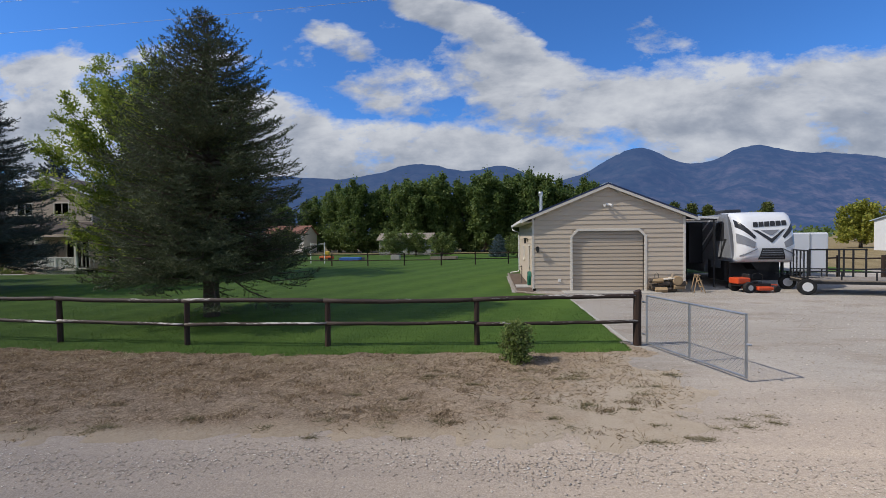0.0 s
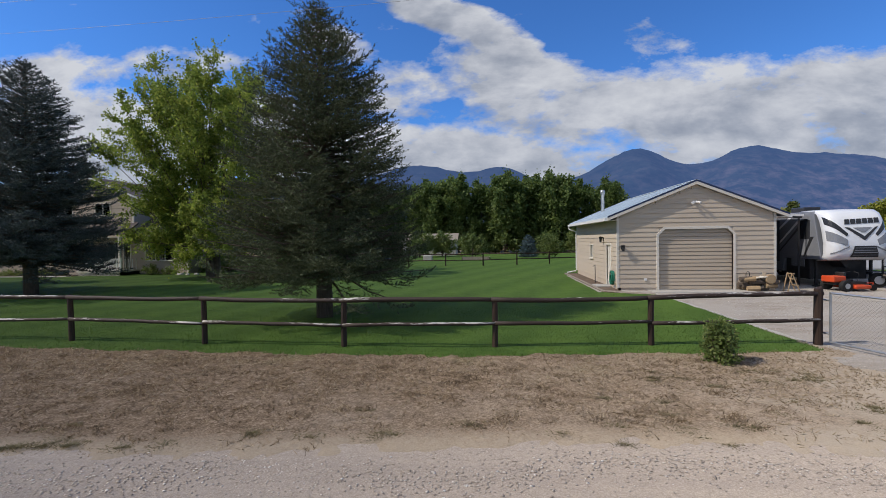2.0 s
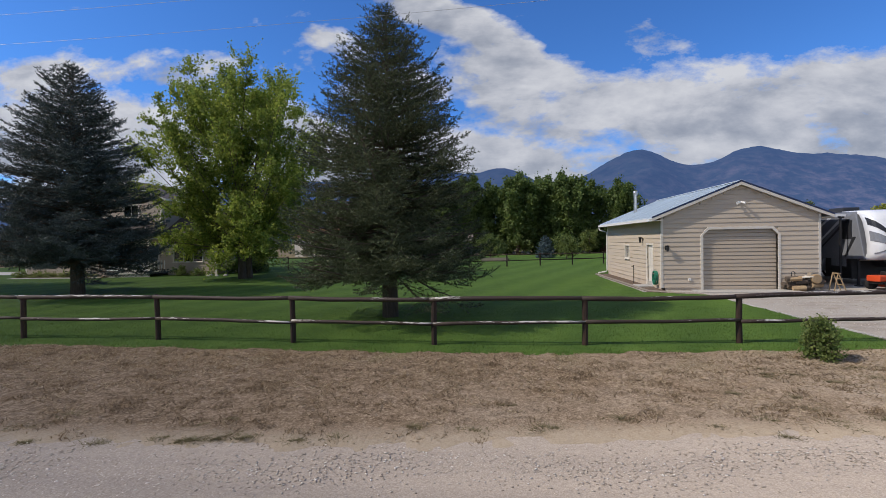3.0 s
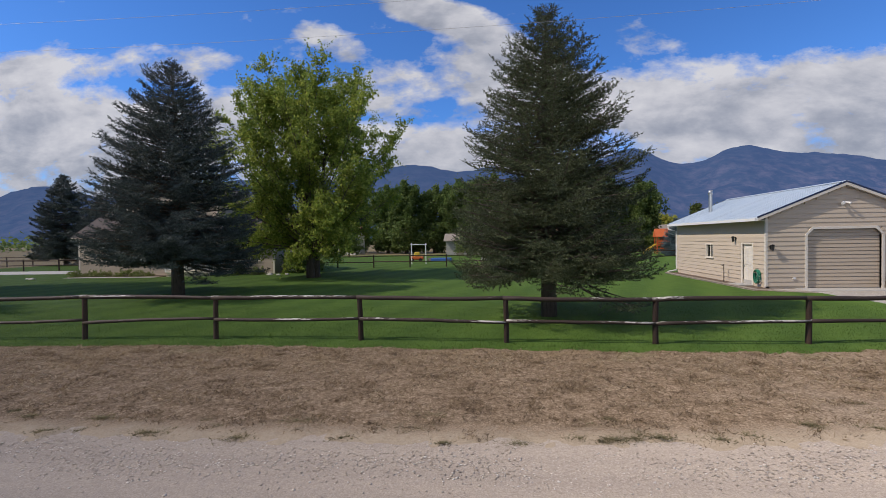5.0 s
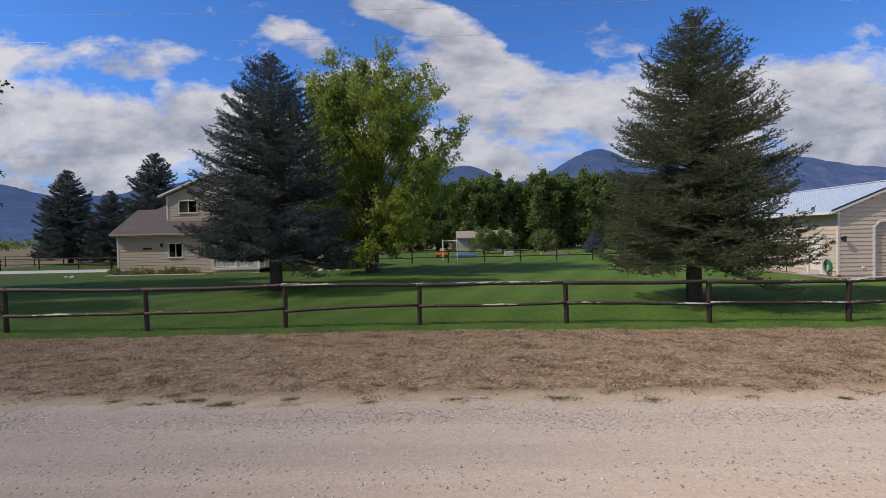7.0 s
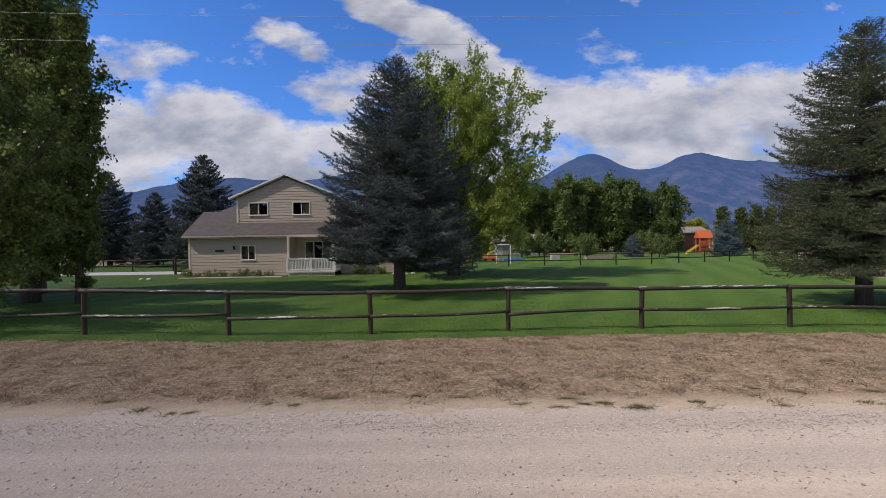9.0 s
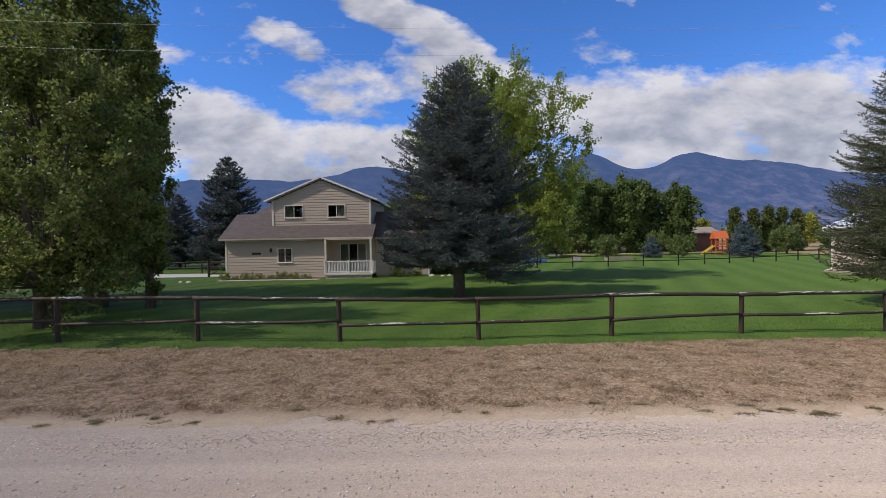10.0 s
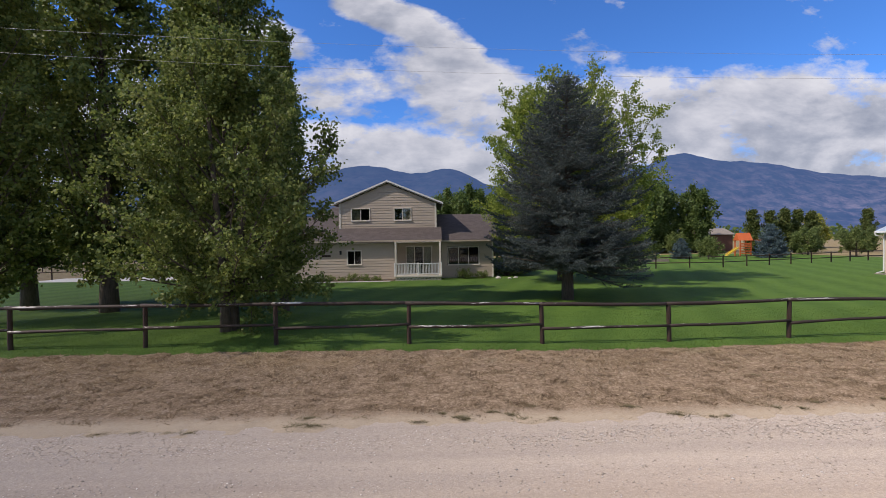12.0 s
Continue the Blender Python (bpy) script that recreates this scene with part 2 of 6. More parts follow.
def rail_material():
    """Dark brown stain, pale grey in patches on the top side of some stretches."""
    m, n, bsdf = material("stained_rail")
    geo = n.add("ShaderNodeNewGeometry")
    pos = geo.outputs["Position"]
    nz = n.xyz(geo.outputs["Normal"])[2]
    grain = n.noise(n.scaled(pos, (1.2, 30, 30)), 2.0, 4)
    pale_area = n.noise(n.scaled(pos, (0.35, 0.8, 3.0)), 1.3, 5, 0.65)
    fleck = n.noise(n.scaled(pos, (5, 30, 30)), 1.6, 4, 0.7)
    mask = n.ramp(n.math("ADD", n.math("MULTIPLY", pale_area, 0.75), n.math("MULTIPLY", fleck, 0.3)), [(0.57, 0.0), (0.61, 1.0)])
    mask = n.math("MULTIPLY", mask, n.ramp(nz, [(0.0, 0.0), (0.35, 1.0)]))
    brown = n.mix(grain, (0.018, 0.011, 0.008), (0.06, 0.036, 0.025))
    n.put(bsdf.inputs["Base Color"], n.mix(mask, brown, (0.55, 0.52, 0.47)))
    bsdf.inputs["Roughness"].default_value = 0.7
    bumped(n, bsdf, grain, 0.4, 0.01)
    return m


def shingle_material():
    m, n, bsdf = material("asphalt_shingle")
    pos = n.add("ShaderNodeTexCoord").outputs["Object"]
    x, y, z = n.xyz(pos)
    brick = n.add("ShaderNodeTexBrick")
    n.put(brick.inputs["Vector"], n.vec(x, n.math("MULTIPLY", y, 1.17), 0.0))
    brick.inputs["Scale"].default_value = 1.0
    brick.inputs["Brick Width"].default_value = 0.32
    brick.inputs["Row Height"].default_value = 0.16
    brick.inputs["Mortar Size"].default_value = 0.006
    brick.inputs["Color1"].default_value = (0.07, 0.056, 0.052, 1)
    brick.inputs["Color2"].default_value = (0.105, 0.086, 0.08, 1)
    brick.inputs["Mortar"].default_value = (0.05, 0.042, 0.038, 1)
    grit = n.noise(pos, 9.0, 5, 0.7)
    n.put(bsdf.inputs["Base Color"], n.mix(n.math("MULTIPLY", grit, 0.5), brick.outputs[0], (0.1, 0.08, 0.074)))
    bsdf.inputs["Roughness"].default_value = 0.95
    bumped(n, bsdf, n.noise(pos, 60, 2), 0.4, 0.01)
    return m


def glass_material():
    m, n, bsdf = material("window_glass")
    tr = n.add("ShaderNodeBsdfTransparent")
    tr.inputs[0].default_value = (0.75, 0.8, 0.8, 1)
    gl = n.add("ShaderNodeBsdfGlossy")
    gl.inputs["Roughness"].default_value = 0.03
    fr = n.add("ShaderNodeFresnel")
    fr.inputs[0].default_value = 1.5
    mx = n.add("ShaderNodeMixShader")
    n.put(mx.inputs[0], n.math("ADD", fr.outputs[0], 0.05))
    n.put(mx.inputs[1], tr.outputs[0])
    n.put(mx.inputs[2], gl.outputs[0])
    n.put(m.node_tree.nodes["Material Output"].inputs["Surface"], mx.outputs[0])
    return m


def mountain_material():
    """Forested slopes with burnt and bare patches, far away; the blue of the air is added as emission."""
    m, n, bsdf = material("far_mountain")
    pos = n.add("ShaderNodeNewGeometry").outputs["Position"]
    x, y, z = n.xyz(pos)
    forest = n.noise(n.scaled(pos, (1, 1, 2.2)), 0.012, 7, 0.66)
    bare = n.ramp(n.noise(n.scaled(pos, (1, 0.6, 1.6)), 0.011, 8, 0.72), [(0.46, 0.0), (0.68, 1.0)])
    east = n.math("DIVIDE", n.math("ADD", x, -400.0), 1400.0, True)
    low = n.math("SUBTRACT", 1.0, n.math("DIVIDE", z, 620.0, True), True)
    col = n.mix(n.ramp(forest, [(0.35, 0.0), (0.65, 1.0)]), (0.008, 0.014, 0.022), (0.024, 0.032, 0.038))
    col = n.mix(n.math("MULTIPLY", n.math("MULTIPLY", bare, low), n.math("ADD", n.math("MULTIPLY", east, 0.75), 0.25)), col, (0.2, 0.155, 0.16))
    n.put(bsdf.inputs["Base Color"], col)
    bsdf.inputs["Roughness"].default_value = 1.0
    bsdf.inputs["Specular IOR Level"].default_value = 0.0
    # blue air haze painted as a faint glow, slightly stronger to the east
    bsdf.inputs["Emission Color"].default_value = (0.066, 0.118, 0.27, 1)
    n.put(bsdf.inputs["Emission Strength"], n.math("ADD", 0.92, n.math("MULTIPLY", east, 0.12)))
    return m


SIDING = surface("beige_siding", (0.54, 0.45, 0.345), (0.6, 0.505, 0.39), 1.2, 40, 0.6, 0.1, random_by=0.06)
HOUSE_SIDING = surface("taupe_siding", (0.46, 0.38, 0.3), (0.52, 0.435, 0.345), 1.2, 40, 0.6, 0.1, random_by=0.06)
DOOR_PAINT = surface("beige_door_paint", (0.48, 0.395, 0.295), (0.52, 0.43, 0.325), 0.8, 30, 0.5, 0.05, random_by=0.04)
TRIM = surface("cream_trim", (0.68, 0.62, 0.53), (0.74, 0.69, 0.6), 2, 50, 0.55, 0.06)
WHITE = surface("white_paint", (0.74, 0.73, 0.7), (0.82, 0.81, 0.79), 2, 50, 0.5, 0.06)
CONCRETE = surface("weathered_concrete", (0.36, 0.34, 0.31), (0.47, 0.45, 0.41), 2.5, 70, 0.9, 0.3)
METAL_ROOF = surface("pale_blue_metal_roof", (0.52, 0.6, 0.66), (0.6, 0.67, 0.72), 0.6, 20, 0.42, 0.05, metal=0.25)
NAVY = surface("navy_metal_trim", (0.02, 0.03, 0.075), (0.03, 0.045, 0.1), 2, 40, 0.4, 0.05)
GALV = surface("galvanised_steel", (0.4, 0.41, 0.42), (0.55, 0.56, 0.57), 5, 60, 0.4, 0.1, metal=0.8)
POST_WOOD = surface("dark_stained_post", (0.02, 0.011, 0.007), (0.06, 0.034, 0.022), 3, 40, 0.75, 0.4, stretch=(6, 6, 0.7), random_by=0.5)
GREY_WOOD = surface("grey_old_wood", (0.2, 0.165, 0.125), (0.36, 0.31, 0.25), 3, 40, 0.85, 0.4, stretch=(4, 4, 1))
ORANGE_WOOD = surface("orange_stained_cedar", (0.5, 0.1, 0.025), (0.6, 0.15, 0.04), 3, 40, 0.6, 0.2)
YELLOW = surface("yellow_plastic", (0.6, 0.42, 0.05), (0.66, 0.48, 0.07), 2, 30, 0.35, 0.0)
BLUE = surface("blue_plastic", (0.05, 0.14, 0.45), (0.07, 0.18, 0.52), 2, 30, 0.45, 0.0)
RED = surface("orange_red_enamel", (0.62, 0.07, 0.02), (0.7, 0.1, 0.03), 3, 50, 0.35, 0.05)
BLACK = surface("black_steel", (0.012, 0.012, 0.013), (0.035, 0.034, 0.034), 4, 60, 0.5, 0.15)
RUBBER = surface("black_rubber", (0.014, 0.014, 0.014), (0.03, 0.029, 0.028), 8, 80, 0.85, 0.3)
RV_WHITE = surface("white_gelcoat", (0.78, 0.79, 0.8), (0.83, 0.84, 0.85), 1, 30, 0.22, 0.0, random_by=0.02, spec=0.5)
RV_GREY = surface("grey_gelcoat", (0.2, 0.21, 0.23), (0.25, 0.26, 0.28), 1, 30, 0.25, 0.0)
RV_DARK = surface("charcoal_decal", (0.02, 0.021, 0.024), (0.04, 0.041, 0.045), 1, 30, 0.3, 0.0)
DARK_ROOM = surface("dim_interior", (0.05, 0.043, 0.036), (0.08, 0.07, 0.06), 1, 20, 0.9, 0.0)
CURTAIN = surface("cream_curtain", (0.5, 0.42, 0.28), (0.62, 0.54, 0.38), 3, 40, 0.85, 0.1, stretch=(8, 8, 0.6))
BRICK_RED = surface("red_brown_roof", (0.2, 0.095, 0.065), (0.27, 0.13, 0.085), 2, 40, 0.85, 0.2)
HOSE_GREEN = surface("green_rubber_hose", (0.02, 0.16, 0.1), (0.03, 0.24, 0.15), 6, 50, 0.45, 0.0)
WOOD_LOG = surface("cut_log", (0.3, 0.2, 0.11), (0.46, 0.34, 0.2), 5, 50, 0.85, 0.3)
SOIL = surface("bed_soil", (0.1, 0.07, 0.048), (0.2, 0.145, 0.1), 3, 40, 0.95, 0.6)
STONE = surface("pale_stone", (0.36, 0.33, 0.3), (0.56, 0.53, 0.48), 5, 40, 0.9, 0.4, random_by=0.4)
BARK = surface("grey_brown_bark", (0.06, 0.045, 0.034), (0.17, 0.135, 0.105), 6, 40, 0.95, 0.8, stretch=(3, 3, 0.6))
PALE_BARK = surface("pale_aspen_bark", (0.2, 0.19, 0.16), (0.42, 0.4, 0.34), 4, 30, 0.9, 0.4, stretch=(1.5, 1.5, 1.5))
WIRE = surface("weathered_cable", (0.42, 0.42, 0.42), (0.55, 0.55, 0.55), 4, 40, 0.5, 0.0, metal=0.3)
RAIL = rail_material()
SHINGLE = shingle_material()
GLASS = glass_material()
GRAVEL = gravel_material()
VERGE = verge_material()
LAWN = lawn_material("mown_lawn", (0.105, 0.178, 0.03), (0.052, 0.102, 0.016))
PASTURE = lawn_material("dry_pasture", (0.3, 0.235, 0.125), (0.19, 0.15, 0.075))
MOUNTAIN = mountain_material()
GRASS = leafy("grass_blades", (0.055, 0.1, 0.017), (0.095, 0.158, 0.027), (0.145, 0.21, 0.042), 0.3, 0.8)
DRY_GRASS = leafy("dry_grass_blades", (0.17, 0.118, 0.066), (0.33, 0.245, 0.15), (0.54, 0.44, 0.29), 0.2, 0.8)
DEAD_GRASS = leafy("dead_grass_blades", (0.09, 0.06, 0.034), (0.2, 0.138, 0.08), (0.4, 0.3, 0.18), 0.15, 0.8)
SPRUCE = leafy("green_spruce_needles", (0.026, 0.04, 0.018), (0.07, 0.09, 0.04), (0.18, 0.195, 0.092), 0.12, 1.3)
BLUE_SPRUCE = leafy("blue_spruce_needles", (0.02, 0.031, 0.027), (0.058, 0.077, 0.07), (0.175, 0.2, 0.187), 0.08, 1.2)
PALE_SPRUCE = leafy("silver_spruce_needles", (0.04, 0.07, 0.07), (0.1, 0.15, 0.155), (0.2, 0.27, 0.28), 0.1, 0.9)
MAPLE = leafy("maple_leaves", (0.11, 0.17, 0.03), (0.245, 0.32, 0.055), (0.48, 0.5, 0.1), 0.58, 0.45)
ASPEN = leafy("aspen_leaves", (0.07, 0.105, 0.026), (0.165, 0.21, 0.05), (0.32, 0.34, 0.1), 0.5, 0.7)
POPLAR = leafy("poplar_leaves", (0.066, 0.108, 0.03), (0.16, 0.21, 0.048), (0.3, 0.32, 0.075), 0.32, 0.4)
FAR_LEAF = leafy("far_tree_leaves", (0.07, 0.115, 0.036), (0.135, 0.195, 0.052), (0.22, 0.28, 0.08), 0.45, 0.12)
YELLOW_LEAF = leafy("yellowing_leaves", (0.15, 0.19, 0.03), (0.32, 0.33, 0.05), (0.52, 0.46, 0.08), 0.4, 0.2)
SHRUB = leafy("shrub_leaves", (0.07, 0.11, 0.028), (0.17, 0.225, 0.06), (0.33, 0.37, 0.12), 0.45, 2.0)
WEED = leafy("weed_blades", (0.12, 0.105, 0.052), (0.2, 0.172, 0.088), (0.31, 0.265, 0.145), 0.25, 1.0)
HEDGE = leafy("arborvitae_sprays", (0.05, 0.08, 0.022), (0.1, 0.135, 0.032), (0.18, 0.19, 0.05), 0.3, 0.6)

# ---- building helpers ----


class Geo:
    """Collects vertices and faces of one mesh."""

    def __init__(self, m=None):
        self.v, self.f, self.n, self.m = [], [], 0, m

    def add(self, verts, faces):
        if self.m is not None:
            verts = [tuple(self.m @ Vector(p)) for p in verts]
        self.v.extend(verts)
        self.f.extend([tuple(i + self.n for i in f) for f in faces])
        self.n += len(verts)
        return self

    def box(self, x0, x1, y0, y1, z0, z1):
        p = [(x, y, z) for z in (z0, z1) for y in (y0, y1) for x in (x0, x1)]
        return self.add(p, [(0, 2, 3, 1), (4, 5, 7, 6), (0, 1, 5, 4), (2, 6, 7, 3), (0, 4, 6, 2), (1, 3, 7, 5)])

    def prism(self, outline, d0, d1):
        """An outline in x and z, extruded along y from d0 to d1."""
        k = len(outline)
        p = [(x, d0, z) for x, z in outline] + [(x, d1, z) for x, z in outline]
        return self.add(p, [tuple(range(k)), tuple(range(2 * k - 1, k - 1, -1))] + [(i, k + i, k + (i + 1) % k, (i + 1) % k) for i in range(k)])

    def slab(self, a, b, c, d, thick):
        """A flat four-cornered slab with its underside thick metres below."""
        top = [Vector(q) for q in (a, b, c, d)]
        low = [q - Vector((0, 0, thick)) for q in top]
        return self.add([tuple(q) for q in top + low], [(0, 1, 2, 3), (7, 6, 5, 4)] + [(i, 4 + i, 4 + (i + 1) % 4, (i + 1) % 4) for i in range(4)])

    def tube(self, pts, radii, sides=8):
        pts = [Vector(p) for p in pts]
        verts, faces = [], []
        for i, p in enumerate(pts):
            d = (pts[min(i + 1, len(pts) - 1)] - pts[max(i - 1, 0)]).normalized()
            a = d.cross(Vector((0, 0, 1)) if abs(d.z) < 0.9 else Vector((1, 0, 0))).normalized()
            b = d.cross(a)
            r = float(radii[i] if isinstance(radii, (list, tuple)) else radii)
            for k in range(sides):
                q = 2 * math.pi * k / sides
                verts.append(tuple(p + r * (math.cos(q) * a + math.sin(q) * b)))
        for i in range(len(pts) - 1):
            for k in range(sides):
                j = (k + 1) % sides
                faces.append((i * sides + k, i * sides + j, (i + 1) * sides + j, (i + 1) * sides + k))
        faces += [tuple(range(sides - 1, -1, -1)), tuple(range((len(pts) - 1) * sides, len(pts) * sides))]
        return self.add(verts, faces)

    def mesh(self, name, mat, smooth=False):
        me = bpy.data.meshes.new(name)
        me.from_pydata(self.v, [], self.f)
        me.materials.append(mat)
        if smooth:
            me.polygons.foreach_set("use_smooth", [True] * len(me.polygons))
        me.update()
        bm = bmesh.new()
        bm.from_mesh(me)
        bmesh.ops.recalc_face_normals(bm, faces=bm.faces)
        bm.to_mesh(me)
        bm.free()
        return me


def part(name, geo, mat, parent=None, label="", smooth=False, bevel=0.0):
    ob = new(name, geo.mesh(name, mat, smooth) if isinstance(geo, Geo) else geo)
    if parent:
        ob.parent = parent
    if label:
        ob["label"] = label
    if bevel:
        b = ob.modifiers.new("bevel", "BEVEL")
        b.width, b.segments, b.limit_method = bevel, 2, "ANGLE"
    return ob


def thing(name, label, category, group="", kind="", at=None):
    ob = new(name)
    ob.empty_display_size = 0.2
    if at is not None:
        ob.matrix_world = at
    return tagged(ob, label, category, group, kind)


def array_mesh(name, verts, faces, mat):
    """A mesh from arrays of vertices and of faces with one count of corners."""
    me = bpy.data.meshes.new(name)
    verts, faces = np.asarray(verts, np.float32), np.asarray(faces, np.int32)
    me.vertices.add(len(verts))
    me.vertices.foreach_set("co", verts.ravel())
    k = faces.shape[1]
    me.loops.add(faces.size)
    me.loops.foreach_set("vertex_index", faces.ravel())
    me.polygons.add(len(faces))
    me.polygons.foreach_set("loop_start", np.arange(0, faces.size, k, dtype=np.int32))
    me.materials.append(mat)
    me.update(calc_edges=True)
    return me


def unit(a):
    return a / np.maximum(np.linalg.norm(a, axis=1, keepdims=True), 1e-6)


def blades(p, d, length, width, rng):
    """Thin triangles from p along d."""
    side = unit(np.cross(d, rng.normal(size=p.shape))) * (width / 2)[:, None]
    v = np.stack([p - side, p + side, p + d * length[:, None]], 1).reshape(-1, 3)
    return v, np.arange(len(v)).reshape(-1, 3)


def leaves(p, size, rng, hang=0.25):
    """Folded four-cornered leaves round p."""
    d = unit(rng.normal(size=p.shape) - np.array([0, 0, hang]))
    s = unit(np.cross(d, rng.normal(size=p.shape)))
    nrm = np.cross(d, s)
    a = size[:, None]
    v = np.stack([p, p + d * a * 0.5 + s * a * 0.42 + nrm * a * 0.1, p + d * a, p + d * a * 0.5 - s * a * 0.42 + nrm * a * 0.1], 1).reshape(-1, 3)
    return v, np.arange(len(v)).reshape(-1, 4)

# ---- ground ----


def fence_line(x):
    """The road fence's y at x: it bows slightly."""
    return 11.15 + 0.45 * math.exp(-((x + 15) / 7.5) ** 2) + max(0.0, x + 2.5) * 0.1


def sheet(name, x0, x1, y0, y1, step, height, mat, label, category):
    nx, ny = int((x1 - x0) / step) + 1, int((y1 - y0) / step) + 1
    xs, ys = np.linspace(x0, x1, nx), np.linspace(y0, y1, ny)
    v = [(x, y, height(x, y)) for y in ys for x in xs]
    i = np.arange((ny - 1) * nx).reshape(ny - 1, nx)[:, :-1].ravel()
    me = array_mesh(name, v, np.stack([i, i + 1, i + nx + 1, i + nx], 1), mat)
    me.polygons.foreach_set("use_smooth", [True] * len(me.polygons))
    return tagged(new(name, me), label, category, kind="structure")


def rough_at(x, y, s, seed=0.0):
    return noise.fractal(Vector((x * s, y * s, seed)), 0.6, 2.0, 4)


def road_edge(x):
    """Where the dry strip begins: it narrows toward the garage drive."""
    return 6.05 + 0.95 / (1 + math.exp(-(x + 2.5) * 0.55)) - 0.2 * min(1.0, max(0.0, (-24 - x) / 8))


def smooth(a):
    a = min(1.0, max(0.0, a))
    return a * a * (3 - 2 * a)


def bank(x, y):
    """A low rise along the fence before the house."""
    return 0.15 * smooth((-23 - x) / 9) * smooth((y - 8.4) / 2.4) * (1 - smooth((y - 13.5) / 8))


def verge_depth(x, y):
    """How far inside the dry strip a place lies."""
    front = y - (road_edge(x) + 0.2 * rough_at(x, 0, 0.7, 3) + 0.22 * rough_at(x, y, 2.3, 5))
    right = (5.5 - max(0, 9.0 - y) * 0.45 - x) * 0.8 + 0.5 * rough_at(x, y, 1.1, 9)
    return min(front, right)


def verge_height(x, y):
    d = verge_depth(x, y)
    return bank(x, y) - 0.03 + 0.06 * min(1.0, max(0.0, d / 0.35 + 0.45)) + (0.008 * rough_at(x, y, 1.2, 1) + 0.014 * rough_at(x, y, 4.5, 2)) * (1 if d > 0 else 0.3)


def lawn_depth(x, y):
    front = y - (fence_line(x) - 0.75 + 0.12 * rough_at(x, 0, 0.9, 4) + 0.1 * rough_at(x, y, 2.5, 6))
    side = (5.45 if y < 20.3 else max(3.35, 5.45 - (y - 20.3) * 2.2)) if y < 32 else 26
    return min(front, side - 0.1 - x + 0.03 * rough_at(x, y, 3, 7), x + 62, 72 - y)


def lawn_height(x, y):
    d = lawn_depth(x, y)
    return bank(x, y) - 0.05 + 0.1 * min(1.0, max(0.0, d / 0.25 + 0.5)) + 0.01 * rough_at(x, y, 1.3, 8)


tagged(new("ground", array_mesh("ground", [(-4500, -300, -0.12), (4500, -300, -0.12), (4500, 4500, -0.12), (-4500, 4500, -0.12)], [(0, 1, 2, 3)], PASTURE)),
       "dry tan pasture reaching to the foothills", "field", kind="structure")
sheet("road", -70, 40, -7, 12.5, 0.5, lambda x, y: 0.006 * rough_at(x, y, 0.5), GRAVEL, "pale compacted gravel country road", "road")
sheet("driveway", 3, 40, 12.5, 34, 0.5, lambda x, y: 0.006 * rough_at(x, y, 0.5), GRAVEL, "grey gravel yard in front of the garage", "driveway")
sheet("verge", -56, 7.5, 5.2, 12.2, 0.1, verge_height, VERGE, "dry brown grass strip along the gravel road", "grass verge")
sheet("lawn", -56, 7, 10.0, 30, 0.17, lawn_height, LAWN, "mown green lawn with faint mower stripes", "lawn")
sheet("lawn_back", -62, 27, 30, 73, 0.8, lambda x, y: lawn_height(x, y), LAWN, "mown green lawn behind the garage", "lawn")

rng = np.random.default_rng(4)


def scatter(x0, x1, y0, y1, count, inside, height):
    x, y = rng.uniform(x0, x1, count), rng.uniform(y0, y1, count)
    keep = [(a, b, height(a, b)) for a, b in zip(x, y) if inside(a, b)]
    return np.array(keep)


def tufted(a, b):
    return verge_depth(a, b) > 0.35 * rng.random() and lawn_depth(a, b) < 0.1 and rough_at(a, b, 1.1, 12) > -0.25 + 0.5 * rng.random() - 0.3 * (b - 8)


p = scatter(-48, 6, 6, 11.6, 170000, tufted, verge_height)
d = unit(np.column_stack([rng.normal(0, 1, len(p)), rng.normal(0, 1, len(p)), rng.uniform(0.05, 0.9, len(p))]))
v, f = blades(p - d * 0.01, d, rng.uniform(0.04, 0.11, len(p)), rng.uniform(0.008, 0.018, len(p)), rng)
tagged(new("dry_grass", array_mesh("dry_grass", v, f, DRY_GRASS)), "short dry straw-coloured grass on the verge", "grass", kind="stuff")
p = scatter(-44, 5.4, 10.3, 17, 150000, lambda a, b: lawn_depth(a, b) > 0.02 and rng.random() < 1.3 - (b - 10.3) / 7, lawn_height)
d = unit(np.column_stack([rng.normal(0, 0.5, len(p)), rng.normal(0, 0.5, len(p)), np.ones(len(p))]))
v, f = blades(p - d * 0.01, d, rng.uniform(0.03, 0.065, len(p)), rng.uniform(0.008, 0.015, len(p)), rng)
tagged(new("lawn_grass", array_mesh("lawn_grass", v, f, GRASS)), "short green grass blades along the fence", "grass", kind="stuff")

# denser clumps of dead grass
cl = scatter(-46, 5.5, 6.2, 11.3, 6000, lambda a, b: verge_depth(a, b) > 0.0 and lawn_depth(a, b) < 0 and rough_at(a, b, 1.9, 14) > 0.0 + max(0.0, a + 6) * 0.03 and (verge_depth(a, b) > 0.4 or rng.random() < 0.12), verge_height)
k = 42
p = np.repeat(cl, k, 0) + np.column_stack([rng.normal(0, 0.085, len(cl) * k), rng.normal(0, 0.065, len(cl) * k), np.zeros(len(cl) * k)])
d = unit(np.column_stack([rng.normal(0, 0.7, len(p)), rng.normal(0, 0.7, len(p)), rng.uniform(0.3, 1.2, len(p))]))
v, f = blades(p - d * 0.012, d, rng.uniform(0.03, 0.085, len(p)), rng.uniform(0.007, 0.013, len(p)), rng)
tagged(new("dead_grass", array_mesh("dead_grass", v, f, DEAD_GRASS)), "brown clumps of dead grass on the verge", "grass", kind="stuff")

